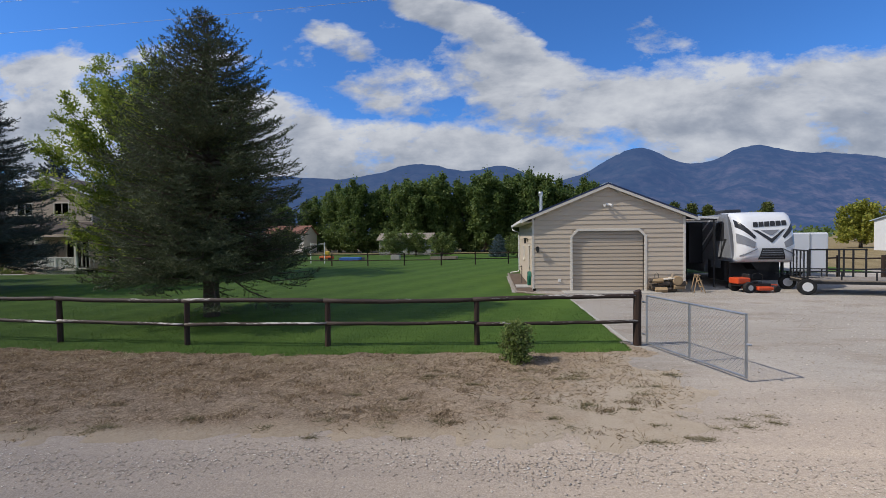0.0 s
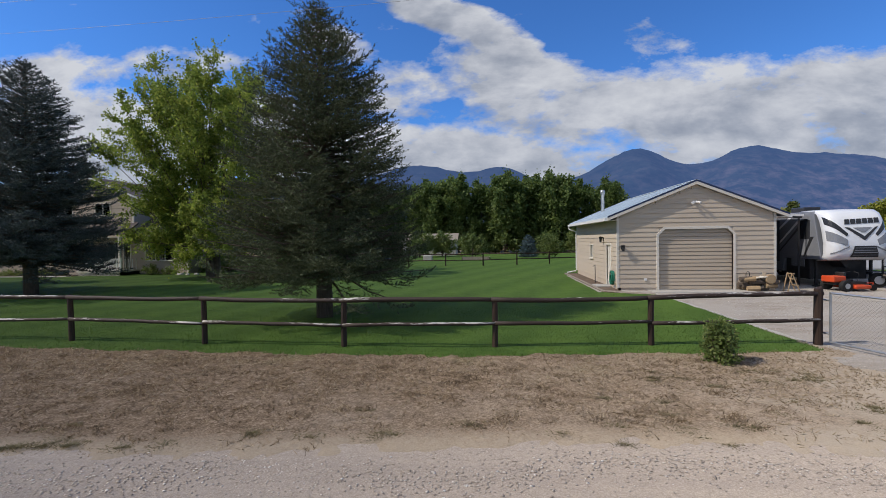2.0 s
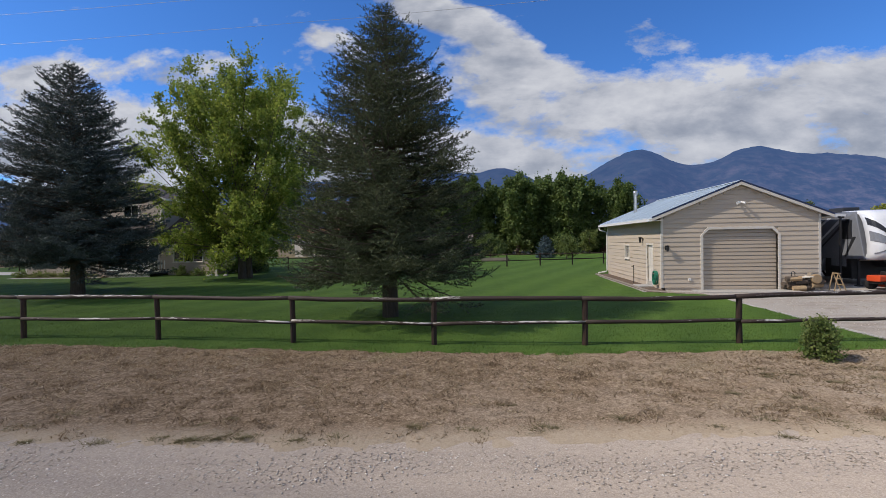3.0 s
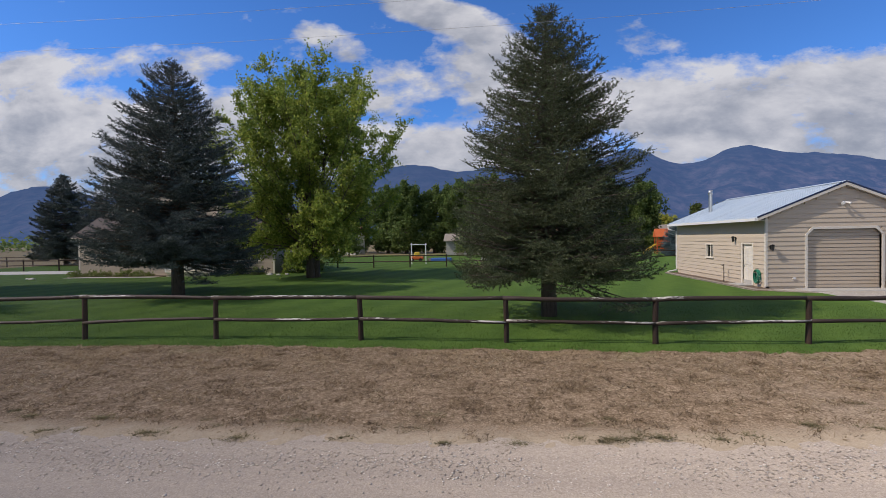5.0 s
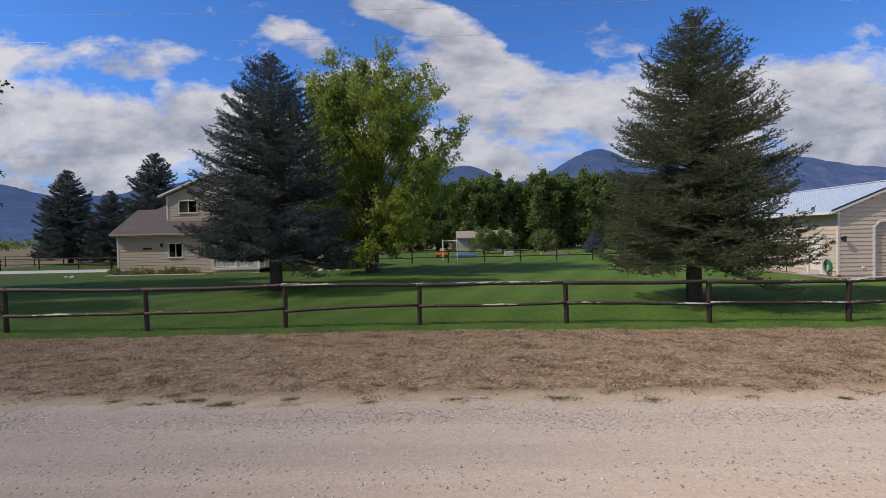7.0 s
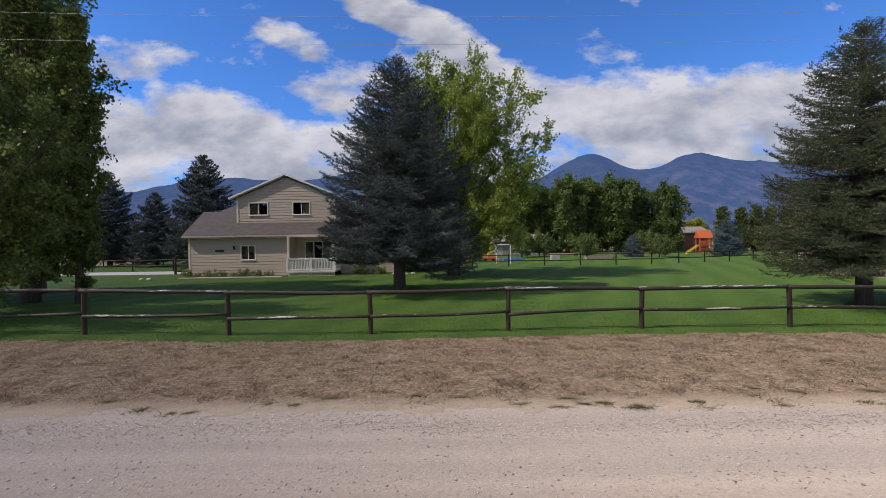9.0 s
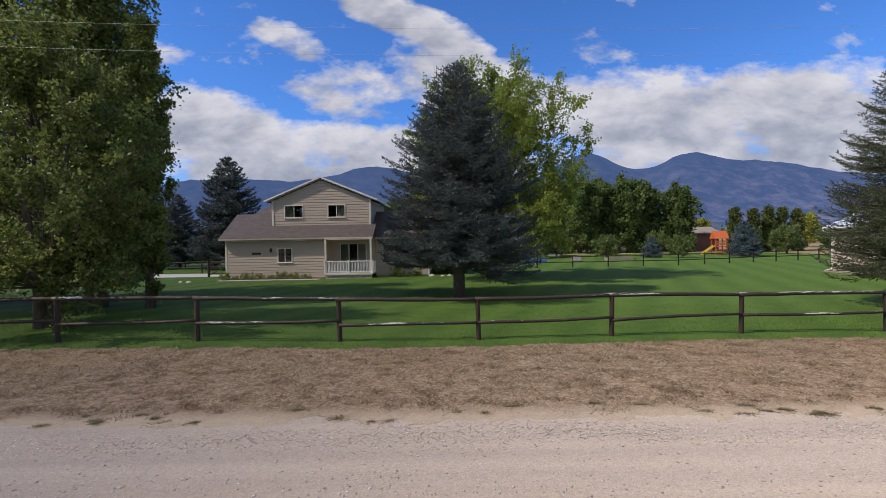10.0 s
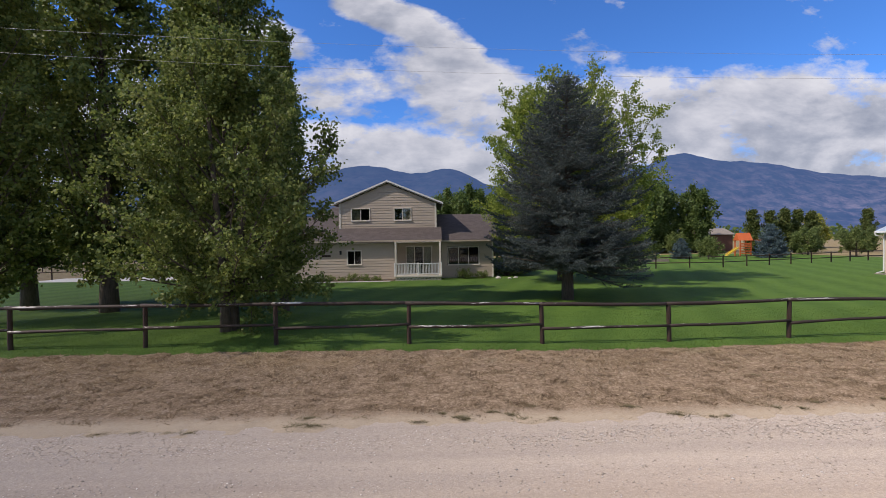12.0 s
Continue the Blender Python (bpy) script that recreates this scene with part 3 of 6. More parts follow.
# loose stones: octahedra pressed into the road
OCTA = np.array([(1, 0, 0), (-1, 0, 0), (0, 1, 0), (0, -1, 0), (0, 0, 1), (0, 0, -1)], float)
OCTA_F = np.array([(0, 2, 4), (2, 1, 4), (1, 3, 4), (3, 0, 4), (2, 0, 5), (1, 2, 5), (3, 1, 5), (0, 3, 5)])


def stones(name, p, small, large, label):
    k = len(p)
    s = rng.uniform(small, large, (k, 1, 1)) * rng.uniform(0.6, 1.3, (k, 1, 3)) * np.array([1, 1, 0.38])
    a = rng.uniform(0, 6.28, k)
    base = OCTA[None] * s + rng.normal(0, 0.15, (k, 6, 3)) * s
    x = base[..., 0] * np.cos(a)[:, None] - base[..., 1] * np.sin(a)[:, None]
    y = base[..., 0] * np.sin(a)[:, None] + base[..., 1] * np.cos(a)[:, None]
    v = np.stack([x, y, base[..., 2]], 2) + p[:, None]
    f = (OCTA_F[None] + 6 * np.arange(k)[:, None, None]).reshape(-1, 3)
    tagged(new(name, array_mesh(name, v.reshape(-1, 3), f, PEBBLE)), label, "gravel", kind="stuff")


def pebble_material():
    m, n, bsdf = material("loose_pebbles")
    r = n.add("ShaderNodeNewGeometry").outputs["Random Per Island"]
    n.put(bsdf.inputs["Base Color"], n.ramp(r, [(0.0, (0.33, 0.27, 0.21)), (0.45, (0.47, 0.395, 0.315)), (0.8, (0.6, 0.525, 0.435)), (1.0, (0.78, 0.72, 0.63))]))
    bsdf.inputs["Roughness"].default_value = 0.9
    return m


PEBBLE = pebble_material()


def pebble_chance(a, b):
    inset = road_edge(a) - b + 0.25 * rough_at(a, b, 0.6, 21)
    return 0.03 + 0.95 * math.exp(-((inset - 0.5) / 0.32) ** 2) + 0.12 * math.exp(-((inset - 1.9) / 0.35) ** 2)


p = scatter(-46, 9, 2.8, 7.4, 170000, lambda a, b: verge_depth(a, b) < 0.12 and rng.random() < pebble_chance(a, b), lambda a, b: 0.004)
stones("road_gravel", p, 0.006, 0.019, "loose pale gravel along the road's edge")
p = scatter(4, 17, 7.2, 22, 9000, lambda a, b: verge_depth(a, b) < 0 and lawn_depth(a, b) < 0, lambda a, b: 0.004)
stones("yard_gravel", p, 0.008, 0.022, "loose grey gravel in the yard")

# weeds in the dry strip
WEEDS = [(-0.4, 7.05), (-2.6, 6.8), (0.3, 8.3), (2.1, 8.9), (-6.9, 6.7), (-17.5, 7.5), (-15.3, 6.8), (-20.6, 6.6), (-12.1, 6.6), (-25.3, 6.5), (-27.0, 6.6), (-23.1, 6.55), (-4.1, 6.75), (1.6, 7.4), (3.2, 7.6), (-21.9, 8.2), (2.4, 7.8), (3.9, 7.9), (4.4, 8.3), (1.0, 7.7), (0.2, 7.3), (2.9, 8.3), (4.7, 9.0), (-1.6, 7.2), (-3.0, 7.6), (3.5, 9.3), (-9.0, 6.9), (-10.8, 6.6)]
vs = []
wr = random.Random(17)
for _ in range(26):
    WEEDS.append((wr.uniform(1.0, 6.2), wr.uniform(7.2, 9.8)))
for _ in range(90):
    x = wr.uniform(-44, 5.5)
    WEEDS.append((x, road_edge(x) + abs(wr.gauss(0.08, 0.25))))
for x, y in WEEDS:
    k = 330
    a, r = rng.uniform(0, 6.28, k), np.abs(rng.normal(0, wr.uniform(0.04, 0.13), k))
    p = np.column_stack([x + 1.5 * r * np.cos(a), y + r * np.sin(a), np.full(k, max(0.0, verge_height(x, y)) - 0.005)])
    d = unit(np.column_stack([np.cos(a) * 0.9, np.sin(a) * 0.9, rng.uniform(0.2, 0.9, k)]))
    vs.append(blades(p, d, rng.uniform(0.018, 0.045, k), rng.uniform(0.006, 0.011, k), rng)[0])
v = np.concatenate(vs)
tagged(new("weeds", array_mesh("weeds", v, np.arange(len(v)).reshape(-1, 3), WEED)), "low grey-green weed tufts in dry verge", "weed", kind="stuff")

# ---- mountains ----
PEAKS = [(-1.05, 0.035, 0.12), (-0.5, 0.04, 0.2), (-0.16, 0.056, 0.13), (0.03, 0.042, 0.07), (0.3, 0.076, 0.11), (0.52, 0.062, 0.09), (0.68, 0.046, 0.13), (0.9, 0.022, 0.2)]


def ridge(u):
    return 0.098 + sum(h * math.exp(-((u - c) / w) ** 2) for c, h, w in PEAKS)


def mountain(name, near, far, y_base, factor, label, rough=1.0):
    nu, nr = 260, 40
    v = []
    for j in range(nr):
        q = j / (nr - 1)
        y = near + (far - near) * q
        for i in range(nu):
            u = -2.3 + 4.6 * i / (nu - 1)
            x = u * y
            rise = q * q * (3 - 2 * q)
            h = ridge(u) * far * factor * rise
            h += rough * (55 * noise.ridged_multi_fractal(Vector((x * 0.0022, y * 0.0022, 2.0)), 0.9, 2.1, 5, 1.0, 2.0) - 60) * math.sin(math.pi * min(1, q * 0.97)) * 0.9
            h += rough * 7 * noise.fractal(Vector((x * 0.012, y * 0.012, 5.0)), 0.8, 2.0, 4) * rise
            v.append((x, y, max(h, y_base) if q > 0 else y_base))
    i = np.arange((nr - 1) * nu).reshape(nr - 1, nu)[:, :-1].ravel()
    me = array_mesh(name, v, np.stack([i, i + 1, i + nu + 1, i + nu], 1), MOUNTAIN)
    me.polygons.foreach_set("use_smooth", [True] * len(me.polygons))
    return tagged(new(name, me), label, "mountain", kind="structure")


mountain("mountain_range", 1500, 3600, -2, 1.0, "forested mountain range under clouds with blue haze glow")

# ---- road fence ----
POST_X = [5.55, 2.06, -1.2, -4.47, -7.77, -11.28, -15.05, -18.55, -22.12, -25.75, -29.45, -33.1, -36.65, -40.3, -43.9, -47.5, -51.1]


def log_rail(x0, x1, za, zb, y, r, seed):
    rr = random.Random(seed)
    k = 9
    pts, rad = [], []
    bow, sway = rr.uniform(-0.035, 0.025), rr.uniform(-0.02, 0.02)
    for i in range(k):
        q = i / (k - 1)
        xx = x0 + (x1 - x0) * q
        pts.append((xx, y(xx) + sway * math.sin(q * math.pi), za + (zb - za) * q + bow * math.sin(q * math.pi) + rr.uniform(-0.006, 0.006)))
        rad.append(r * (1.12 - 0.2 * q) * rr.uniform(0.94, 1.06))
    return Geo().tube(pts, rad, 9)


def road_fence():
    top = thing("rail_fence", "dark brown post and two-rail fence with pale-patched rails", "fence")
    rr = random.Random(5)
    tops = []
    for i, x in enumerate(POST_X):
        big = i == 0
        h = 1.2 if big else (1.06 if i < 4 else 1.13 if i < 7 else 1.17 if i < 9 else 1.22) + rr.uniform(-0.02, 0.025) + bank(x, fence_line(x))
        r = 0.085 if big else 0.062
        y = fence_line(x)
        tops.append(h)
        part("post", Geo().tube([(x + rr.uniform(-0.015, 0.015), y, -0.15), (x, y, 0.5), (x + rr.uniform(-0.02, 0.02), y, h - 0.02), (x, y, h)], [r * 1.04, r, r * 0.97, r * 0.85], 10), POST_WOOD, top, smooth=False)
    front = lambda x: fence_line(x) - 0.02
    lift = lambda x: 1.15 * bank(x, fence_line(x))
    for i, (xa, xb) in enumerate(zip(POST_X, POST_X[1:])):
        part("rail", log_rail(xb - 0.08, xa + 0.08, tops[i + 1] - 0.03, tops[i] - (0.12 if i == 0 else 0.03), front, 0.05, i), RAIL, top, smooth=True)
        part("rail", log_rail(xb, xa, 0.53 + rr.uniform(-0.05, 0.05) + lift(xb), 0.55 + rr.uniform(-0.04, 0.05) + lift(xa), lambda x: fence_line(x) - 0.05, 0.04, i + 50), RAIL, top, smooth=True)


road_fence()


def chain_gate():
    """A chain-link gate leaf swung open toward the road."""
    a, b = Vector((5.72, 11.85, 0)), Vector((6.5, 9.45, 0))
    top = thing("chain_link_gate", "galvanised chain-link gate leaf swung open on gravel", "gate")
    u = (b - a).normalized()
    length = (b - a).length
    at = lambda s, z: tuple(a + u * s + Vector((0, 0, z)))
    for s in (0.0, length * 0.5, length):
        part("gate_post", Geo().tube([at(s, 0.06), at(s, 1.12)], 0.022, 8), GALV, top)
    for z in (0.08, 1.1):
        part("gate_rail", Geo().tube([at(0, z), at(length, z)], 0.02, 8), GALV, top)
    part("latch", Geo().tube([at(length, 0.62), at(length + 0.1, 0.62)], 0.018, 6), GALV, top)
    for z in (0.25, 0.95):
        part("hinge", Geo().tube([at(-0.14, z), at(0.02, z)], 0.02, 6), GALV, top)
    g = Geo()
    pitch = 0.075
    lo, hi = 0.1, 1.08
    k = int((length + 1.0) / pitch)
    for i in range(-14, k):
        for sgn in (1, -1):
            s0, z0, s1, z1 = i * pitch, lo, i * pitch + (hi - lo), hi
            if s0 < 0:
                z0, s0 = z0 - s0, 0
            if s1 > length:
                z1, s1 = z1 - (s1 - length), length
            if z1 - z0 < 0.03:
                continue
            if sgn < 0:
                s0, s1 = length - s0, length - s1
            g.tube([at(s0, z0), at(s1, z1)], 0.0022, 3)
    part("chain_mesh", g, GALV, top, "diamond chain-link wire mesh")


chain_gate()

# ---- lap siding and walls ----
BOARD = 0.2
_board = Geo().add([(0, 0, 0), (1, 0, 0), (1, 0, BOARD + 0.015), (0, 0, BOARD + 0.015), (0, -0.03, 0), (1, -0.03, 0), (1, -0.006, BOARD + 0.015), (0, -0.006, BOARD + 0.015)],
                   [(4, 5, 6, 7), (0, 4, 7, 3), (1, 2, 6, 5), (0, 1, 5, 4), (3, 7, 6, 2), (0, 3, 2, 1)])
BOARD_MESH = {}


def board_mesh(mat):
    if mat.name not in BOARD_MESH:
        BOARD_MESH[mat.name] = _board.mesh("siding_board", mat)
    return BOARD_MESH[mat.name]


def holes_cut(s0, s1, z0, z1, holes):
    """The stretches of s0..s1 left free by the holes that cross the band z0..z1."""
    spans = [(s0, s1)]
    for h0, h1, b0, b1 in holes:
        if z1 > b0 + 0.01 and z0 < b1 - 0.01:
            spans = [q for a, b in spans for q in ((a, min(b, h0)), (max(a, h1), b)) if q[1] - q[0] > 0.02]
    return spans


def sided_wall(parent, m, s0, s1, z0, z1, holes, mat, peak=None, thick=0.14):
    """A wall in the plane m (x along it, y into the house, z up) with lap boards and openings; peak: (s, z) of a gable."""

    def width(z):
        if peak is None or z <= z1:
            return s0, s1
        k = (z - z1) / (peak[1] - z1)
        return s0 + (peak[0] - s0) * k, s1 + (peak[0] - s1) * k

    g = Geo(m)
    levels = sorted({z0, z1, *[h[2] for h in holes], *[h[3] for h in holes]})
    for a, b in zip(levels, levels[1:]):
        for q0, q1 in holes_cut(s0, s1, a, b, holes):
            g.box(q0, q1, 0, thick, a, b)
    if peak:
        g.prism([(s0, z1), (s1, z1), peak], 0, thick)
    wall = part("wall", g, mat, parent)
    z = z0
    while z < (peak[1] if peak else z1) - 0.06:
        a, b = width(z + BOARD * 0.75)
        h = min(BOARD, (peak[1] if peak else z1) - z)
        for q0, q1 in holes_cut(a, b, z, z + h, holes):
            if q1 - q0 > 0.05:
                ob = part("siding_board", board_mesh(mat), None, wall)
                ob.matrix_world = m @ Matrix.Translation((q0, -0.002, z)) @ Matrix.Diagonal((q1 - q0, 1, h / BOARD, 1))
        z += BOARD
    return wall


def window(parent, m, s0, s1, z0, z1, mullions=1, trim=TRIM, fill=None, t=0.07):
    w = part("window", Geo(m).box(s0 - t, s0, -0.05, 0.1, z0 - t, z1 + t).box(s1, s1 + t, -0.05, 0.1, z0 - t, z1 + t)
             .box(s0, s1, -0.05, 0.1, z1, z1 + t).box(s0, s1, -0.05, 0.1, z0 - t, z0), trim, parent, "cream-framed sliding window", bevel=0.006)
    part("sill", Geo(m).box(s0 - t - 0.02, s1 + t + 0.02, -0.085, -0.05, z0 - t - 0.02, z0 - t + 0.02), trim, w)
    step = (s1 - s0) / (mullions + 1)
    for i in range(mullions):
        s = s0 + step * (i + 1)
        part("mullion", Geo(m).box(s - 0.025, s + 0.025, 0.0, 0.07, z0, z1), trim, w)
    for i in range(mullions + 1):
        part("pane", Geo(m).box(s0 + step * i + 0.02, s0 + step * (i + 1) - 0.02, 0.03, 0.036, z0, z1), GLASS, w).visible_shadow = False
    if fill:
        part("curtain", Geo(m).box(fill[0], fill[1], 0.16, 0.19, z0 - 0.02, z1 + 0.02), CURTAIN, w)
    return w


def plane(ox, oy, oz=0.0, turn=0):
    return pose(ox, oy, oz, 0, 0, turn)


# ---- detached garage ----


def garage():
    top = thing("garage", "beige lap-sided garage with a pale blue metal roof", "garage")
    x0, x1, y0, y1, zt = 4.18, 10.58, 22.2, 31.6, 3.22
    xm, zp = (x0 + x1) / 2, 4.52
    front = plane(x0, y0)
    w = x1 - x0
    d0, d1, dz, ch = 1.72, 4.74, 2.62, 0.24
    wall = sided_wall(top, front, 0, w, 0.12, zt, [(d0, d1, 0.0, dz)], SIDING, (w / 2, zp))
    side = plane(x0, y1, 0, -90)
    length = y1 - y0
    sd0, sd1 = y1 - 24.0, y1 - 23.2
    sw0, sw1 = y1 - 27.66, y1 - 26.84
    sided_wall(top, side, 0, length, 0.28, zt, [(sd0, sd1, 0.0, 1.98), (sw0, sw1, 1.2, 1.95)], SIDING)
    part("wall", Geo().box(x1 - 0.14, x1, y0 + 0.14, y1, 0, zt), SIDING, top)
    part("wall", Geo().box(x0 + 0.14, x1 - 0.14, y1 - 0.14, y1, 0, zt).prism([(x0, zt), (x1, zt), (xm, zp)], y1 - 0.14, y1), SIDING, top)
    part("foundation", Geo().box(x0 + 0.01, x0 + 0.2, y0 + 0.2, y1, -0.1, 0.28).box(x0 + 0.01, x0 + d0, y0 + 0.01, y0 + 0.2, -0.1, 0.12).box(x0 + d1, x1, y0 + 0.01, y0 + 0.2, -0.1, 0.12), CONCRETE, top, "bare concrete footing")
    part("floor_slab", Geo().box(x0 + 0.2, x1 - 0.14, y0 + 0.1, y1 - 0.14, -0.1, 0.03), CONCRETE, top)
    for sx in (x0 - 0.035, x1 - 0.06):
        part("corner_board", Geo().box(sx, sx + 0.1, y0 - 0.035, y0 + 0.06, 0.1, zt), TRIM, top, bevel=0.006)
    part("corner_board", Geo().box(x0 - 0.035, x0 + 0.06, y1 - 0.07, y1 + 0.03, 0.25, zt), TRIM, top)
    # sectional door with clipped upper corners
    door = part("garage_door", Geo(front).box(d0, d1, 0.13, 0.15, 0.02, dz), DOOR_PAINT, top, "beige sectional overhead door")
    rows = 16
    for i in range(rows):
        a, b = 0.03 + (dz - 0.03) * i / rows, 0.03 + (dz - 0.03) * (i + 1) / rows - 0.014
        part("door_panel", Geo(front).add([(d0, 0.13, a), (d1, 0.13, a), (d1, 0.13, b), (d0, 0.13, b), (d0, 0.085, a + 0.01), (d1, 0.085, a + 0.01), (d1, 0.1, b), (d0, 0.1, b)],
                                       [(4, 5, 6, 7), (0, 1, 5, 4), (7, 6, 2, 3), (0, 4, 7, 3), (1, 2, 6, 5), (0, 3, 2, 1)]), DOOR_PAINT, door)
    t = 0.11
    for s in (d0 - t, d1):
        part("door_trim", Geo(front).box(s, s + t, -0.045, 0.12, 0.02, dz - ch), TRIM, top, bevel=0.006)
    part("door_trim", Geo(front).box(d0 + ch, d1 - ch, -0.045, 0.12, dz, dz + t), TRIM, top, bevel=0.006)
    for sg, s in ((1, d0), (-1, d1)):
        tri = Geo(front).prism([(s, dz - ch), (s + sg * ch, dz), (s, dz)], 0.0, 0.12)
        part("corner_filler", tri, SIDING, top)
        part("door_trim", Geo(front).prism([(s - sg * t, dz - ch), (s, dz - ch), (s + sg * ch, dz), (s + sg * ch, dz + t), (s + sg * (ch - 0.05), dz + t)], -0.046, 0.118), TRIM, top)
    # side door and window
    sdoor = part("side_door", Geo(side).box(sd0, sd1, 0.03, 0.08, 0.02, 1.97), TRIM, top, "cream panelled side door")
    for a, b in ((0.2, 0.85), (1.0, 1.8)):
        for q in (0.12, 0.45):
            part("door_panel", Geo(side).box(sd0 + q, sd0 + q + 0.24, 0.018, 0.03, a, b), TRIM, sdoor)
    part("door_knob", Geo(side).tube([(sd0 + 0.07, 0.03, 0.95), (sd0 + 0.07, -0.04, 0.95)], [0.02, 0.03], 8), GALV, sdoor)
    part("door_trim", Geo(side).box(sd0 - 0.08, sd0, -0.045, 0.08, 0.02, 2.05).box(sd1, sd1 + 0.08, -0.045, 0.08, 0.02, 2.05).box(sd0, sd1, -0.045, 0.08, 1.97, 2.05), TRIM, top)
    window(top, side, sw0 + 0.05, sw1 - 0.05, 1.25, 1.9, 1)
    # roof
    ov, eave = 0.45, 0.2
    k = (zp + 0.14 - (zt + 0.14)) / (w / 2)
    for sg in (-1, 1):
        xe = xm + sg * (w / 2 + ov)
        ze = zp + 0.16 - k * (w / 2 + ov)
        a, b, c, d = (xm, y0 - eave, zp + 0.16), (xe, y0 - eave, ze), (xe, y1 + eave, ze), (xm, y1 + eave, zp + 0.16)
        roof = part("roof", Geo().slab(a, b, c, d, 0.12), METAL_ROOF, top, "pale blue ribbed metal roofing")
        count = 42
        for i in range(count):
            yy = y0 - eave + 0.05 + (y1 - y0 + 2 * eave - 0.1) * i / (count - 1)
            part("rib", Geo().slab((xm, yy - 0.012, zp + 0.178), (xe, yy - 0.012, ze + 0.018), (xe, yy + 0.012, ze + 0.018), (xm, yy + 0.012, zp + 0.178), 0.02), METAL_ROOF, roof)
        for yy, mat in ((y0 - eave - 0.02, NAVY), (y1 + eave, NAVY)):
            part("rake_cap", Geo().slab((xm, yy, zp + 0.19), (xe, yy, ze + 0.03), (xe, yy + 0.05, ze + 0.03), (xm, yy + 0.05, zp + 0.19), 0.07), mat, top, "navy metal rake trim")
            part("fascia", Geo().slab((xm, yy + 0.005, zp + 0.115), (xe, yy + 0.005, ze - 0.045), (xe, yy + 0.04, ze - 0.045), (xm, yy + 0.04, zp + 0.115), 0.12), TRIM, top)
        part("soffit", Geo().slab((xm + sg * 0.02, y0 - eave, zp + 0.035), (xe, y0 - eave, ze - 0.125), (xe, y0, ze - 0.125), (xm + sg * 0.02, y0, zp + 0.035), 0.02), TRIM, top)
        part("gutter", Geo().box(min(xe, xe + sg * 0.11), max(xe, xe + sg * 0.11), y0 - eave, y1 + eave, ze - 0.17, ze - 0.05), WHITE, top)
        part("soffit", Geo().box(min(xe, x0 if sg < 0 else x1), max(xe, x0 if sg < 0 else x1), y0 - eave, y1 + eave, ze - 0.15, ze - 0.13), TRIM, top)
    part("ridge_cap", Geo().slab((xm - 0.15, y0 - eave, zp + 0.15), (xm, y0 - eave, zp + 0.2), (xm, y1 + eave, zp + 0.2), (xm - 0.15, y1 + eave, zp + 0.15), 0.02)
         .slab((xm, y0 - eave, zp + 0.2), (xm + 0.15, y0 - eave, zp + 0.15), (xm + 0.15, y1 + eave, zp + 0.15), (xm, y1 + eave, zp + 0.2), 0.02), METAL_ROOF, top)
    xe = x0 - ov
    part("downspout", Geo().tube([(xe - 0.04, y1 + 0.25, 3.0), (xe - 0.02, y1 + 0.2, 2.85), (x0 - 0.07, y1 - 0.02, 2.7), (x0 - 0.07, y1 - 0.02, 0.32), (x0 - 0.12, y1 - 0.06, 0.2), (x0 - 0.65, y1 - 0.1, 0.1)], 0.045, 8), WHITE, top)
    part("flue", Geo().tube([(5.3, 29.6, 3.5), (5.3, 29.6, 4.85), (5.3, 29.6, 4.86), (5.3, 29.6, 5.1)], [0.1, 0.1, 0.13, 0.13], 12), GALV, top, "galvanised stove flue", smooth=True)
    # lamps and fittings
    def lantern(m, s, z):
        lamp_ob = part("wall_lantern", Geo(m).box(s - 0.06, s + 0.06, -0.05, 0, z - 0.05, z + 0.12).tube([(s, -0.05, z + 0.1), (s, -0.16, z + 0.14)], 0.015, 6)
                       .tube([(s, -0.16, z + 0.16), (s, -0.16, z + 0.13), (s, -0.16, z + 0.12), (s, -0.16, z - 0.1), (s, -0.16, z - 0.12)], [0.02, 0.1, 0.07, 0.05, 0.02], 6), BLACK, top, "dark wall lantern")
        part("lantern_glass", Geo(m).tube([(s, -0.16, z + 0.1), (s, -0.16, z - 0.08)], [0.055, 0.042], 8), CURTAIN, lamp_ob)

    lantern(front, 0.2, 1.82)
    lantern(side, y1 - 24.6, 2.2)
    flood = part("flood_lamp", Geo(front).box(w / 2 - 0.07, w / 2 + 0.07, -0.06, 0, 3.72, 3.82), WHITE, top, "twin floodlight under the gable")
    for sg in (-1, 1):
        part("lamp_head", Geo(front).tube([(w / 2 + sg * 0.05, -0.06, 3.78), (w / 2 + sg * 0.13, -0.16, 3.74), (w / 2 + sg * 0.16, -0.2, 3.72)], [0.03, 0.05, 0.065], 8), WHITE, flood)
    part("outlet_box", Geo(front).box(1.1, 1.2, -0.07, 0, 0.42, 0.52), WHITE, top)
    part("standpipe", Geo(side).tube([(y1 - 25.2, -0.3, 0.0), (y1 - 25.2, -0.3, 0.95)], 0.02, 8).tube([(y1 - 25.2, -0.3, 0.9), (y1 - 25.15, -0.42, 0.88)], 0.018, 6), BLACK, top, "yard hydrant standpipe")
    reel = part("garden_hose", Geo(side), HOSE_GREEN, top, "coiled green garden hose")
    g = Geo(side)
    for i in range(7):
        ring = [(y1 - 22.65 + (0.17 + 0.012 * (i % 3)) * math.cos(a), -0.06 - 0.022 * i, 0.52 + (0.3 + 0.015 * (i % 2)) * math.sin(a)) for a in np.linspace(0, 6.283, 17)]
        g.tube(ring, 0.014, 5)
    reel.data = g.mesh("garden_hose", HOSE_GREEN)
    return top


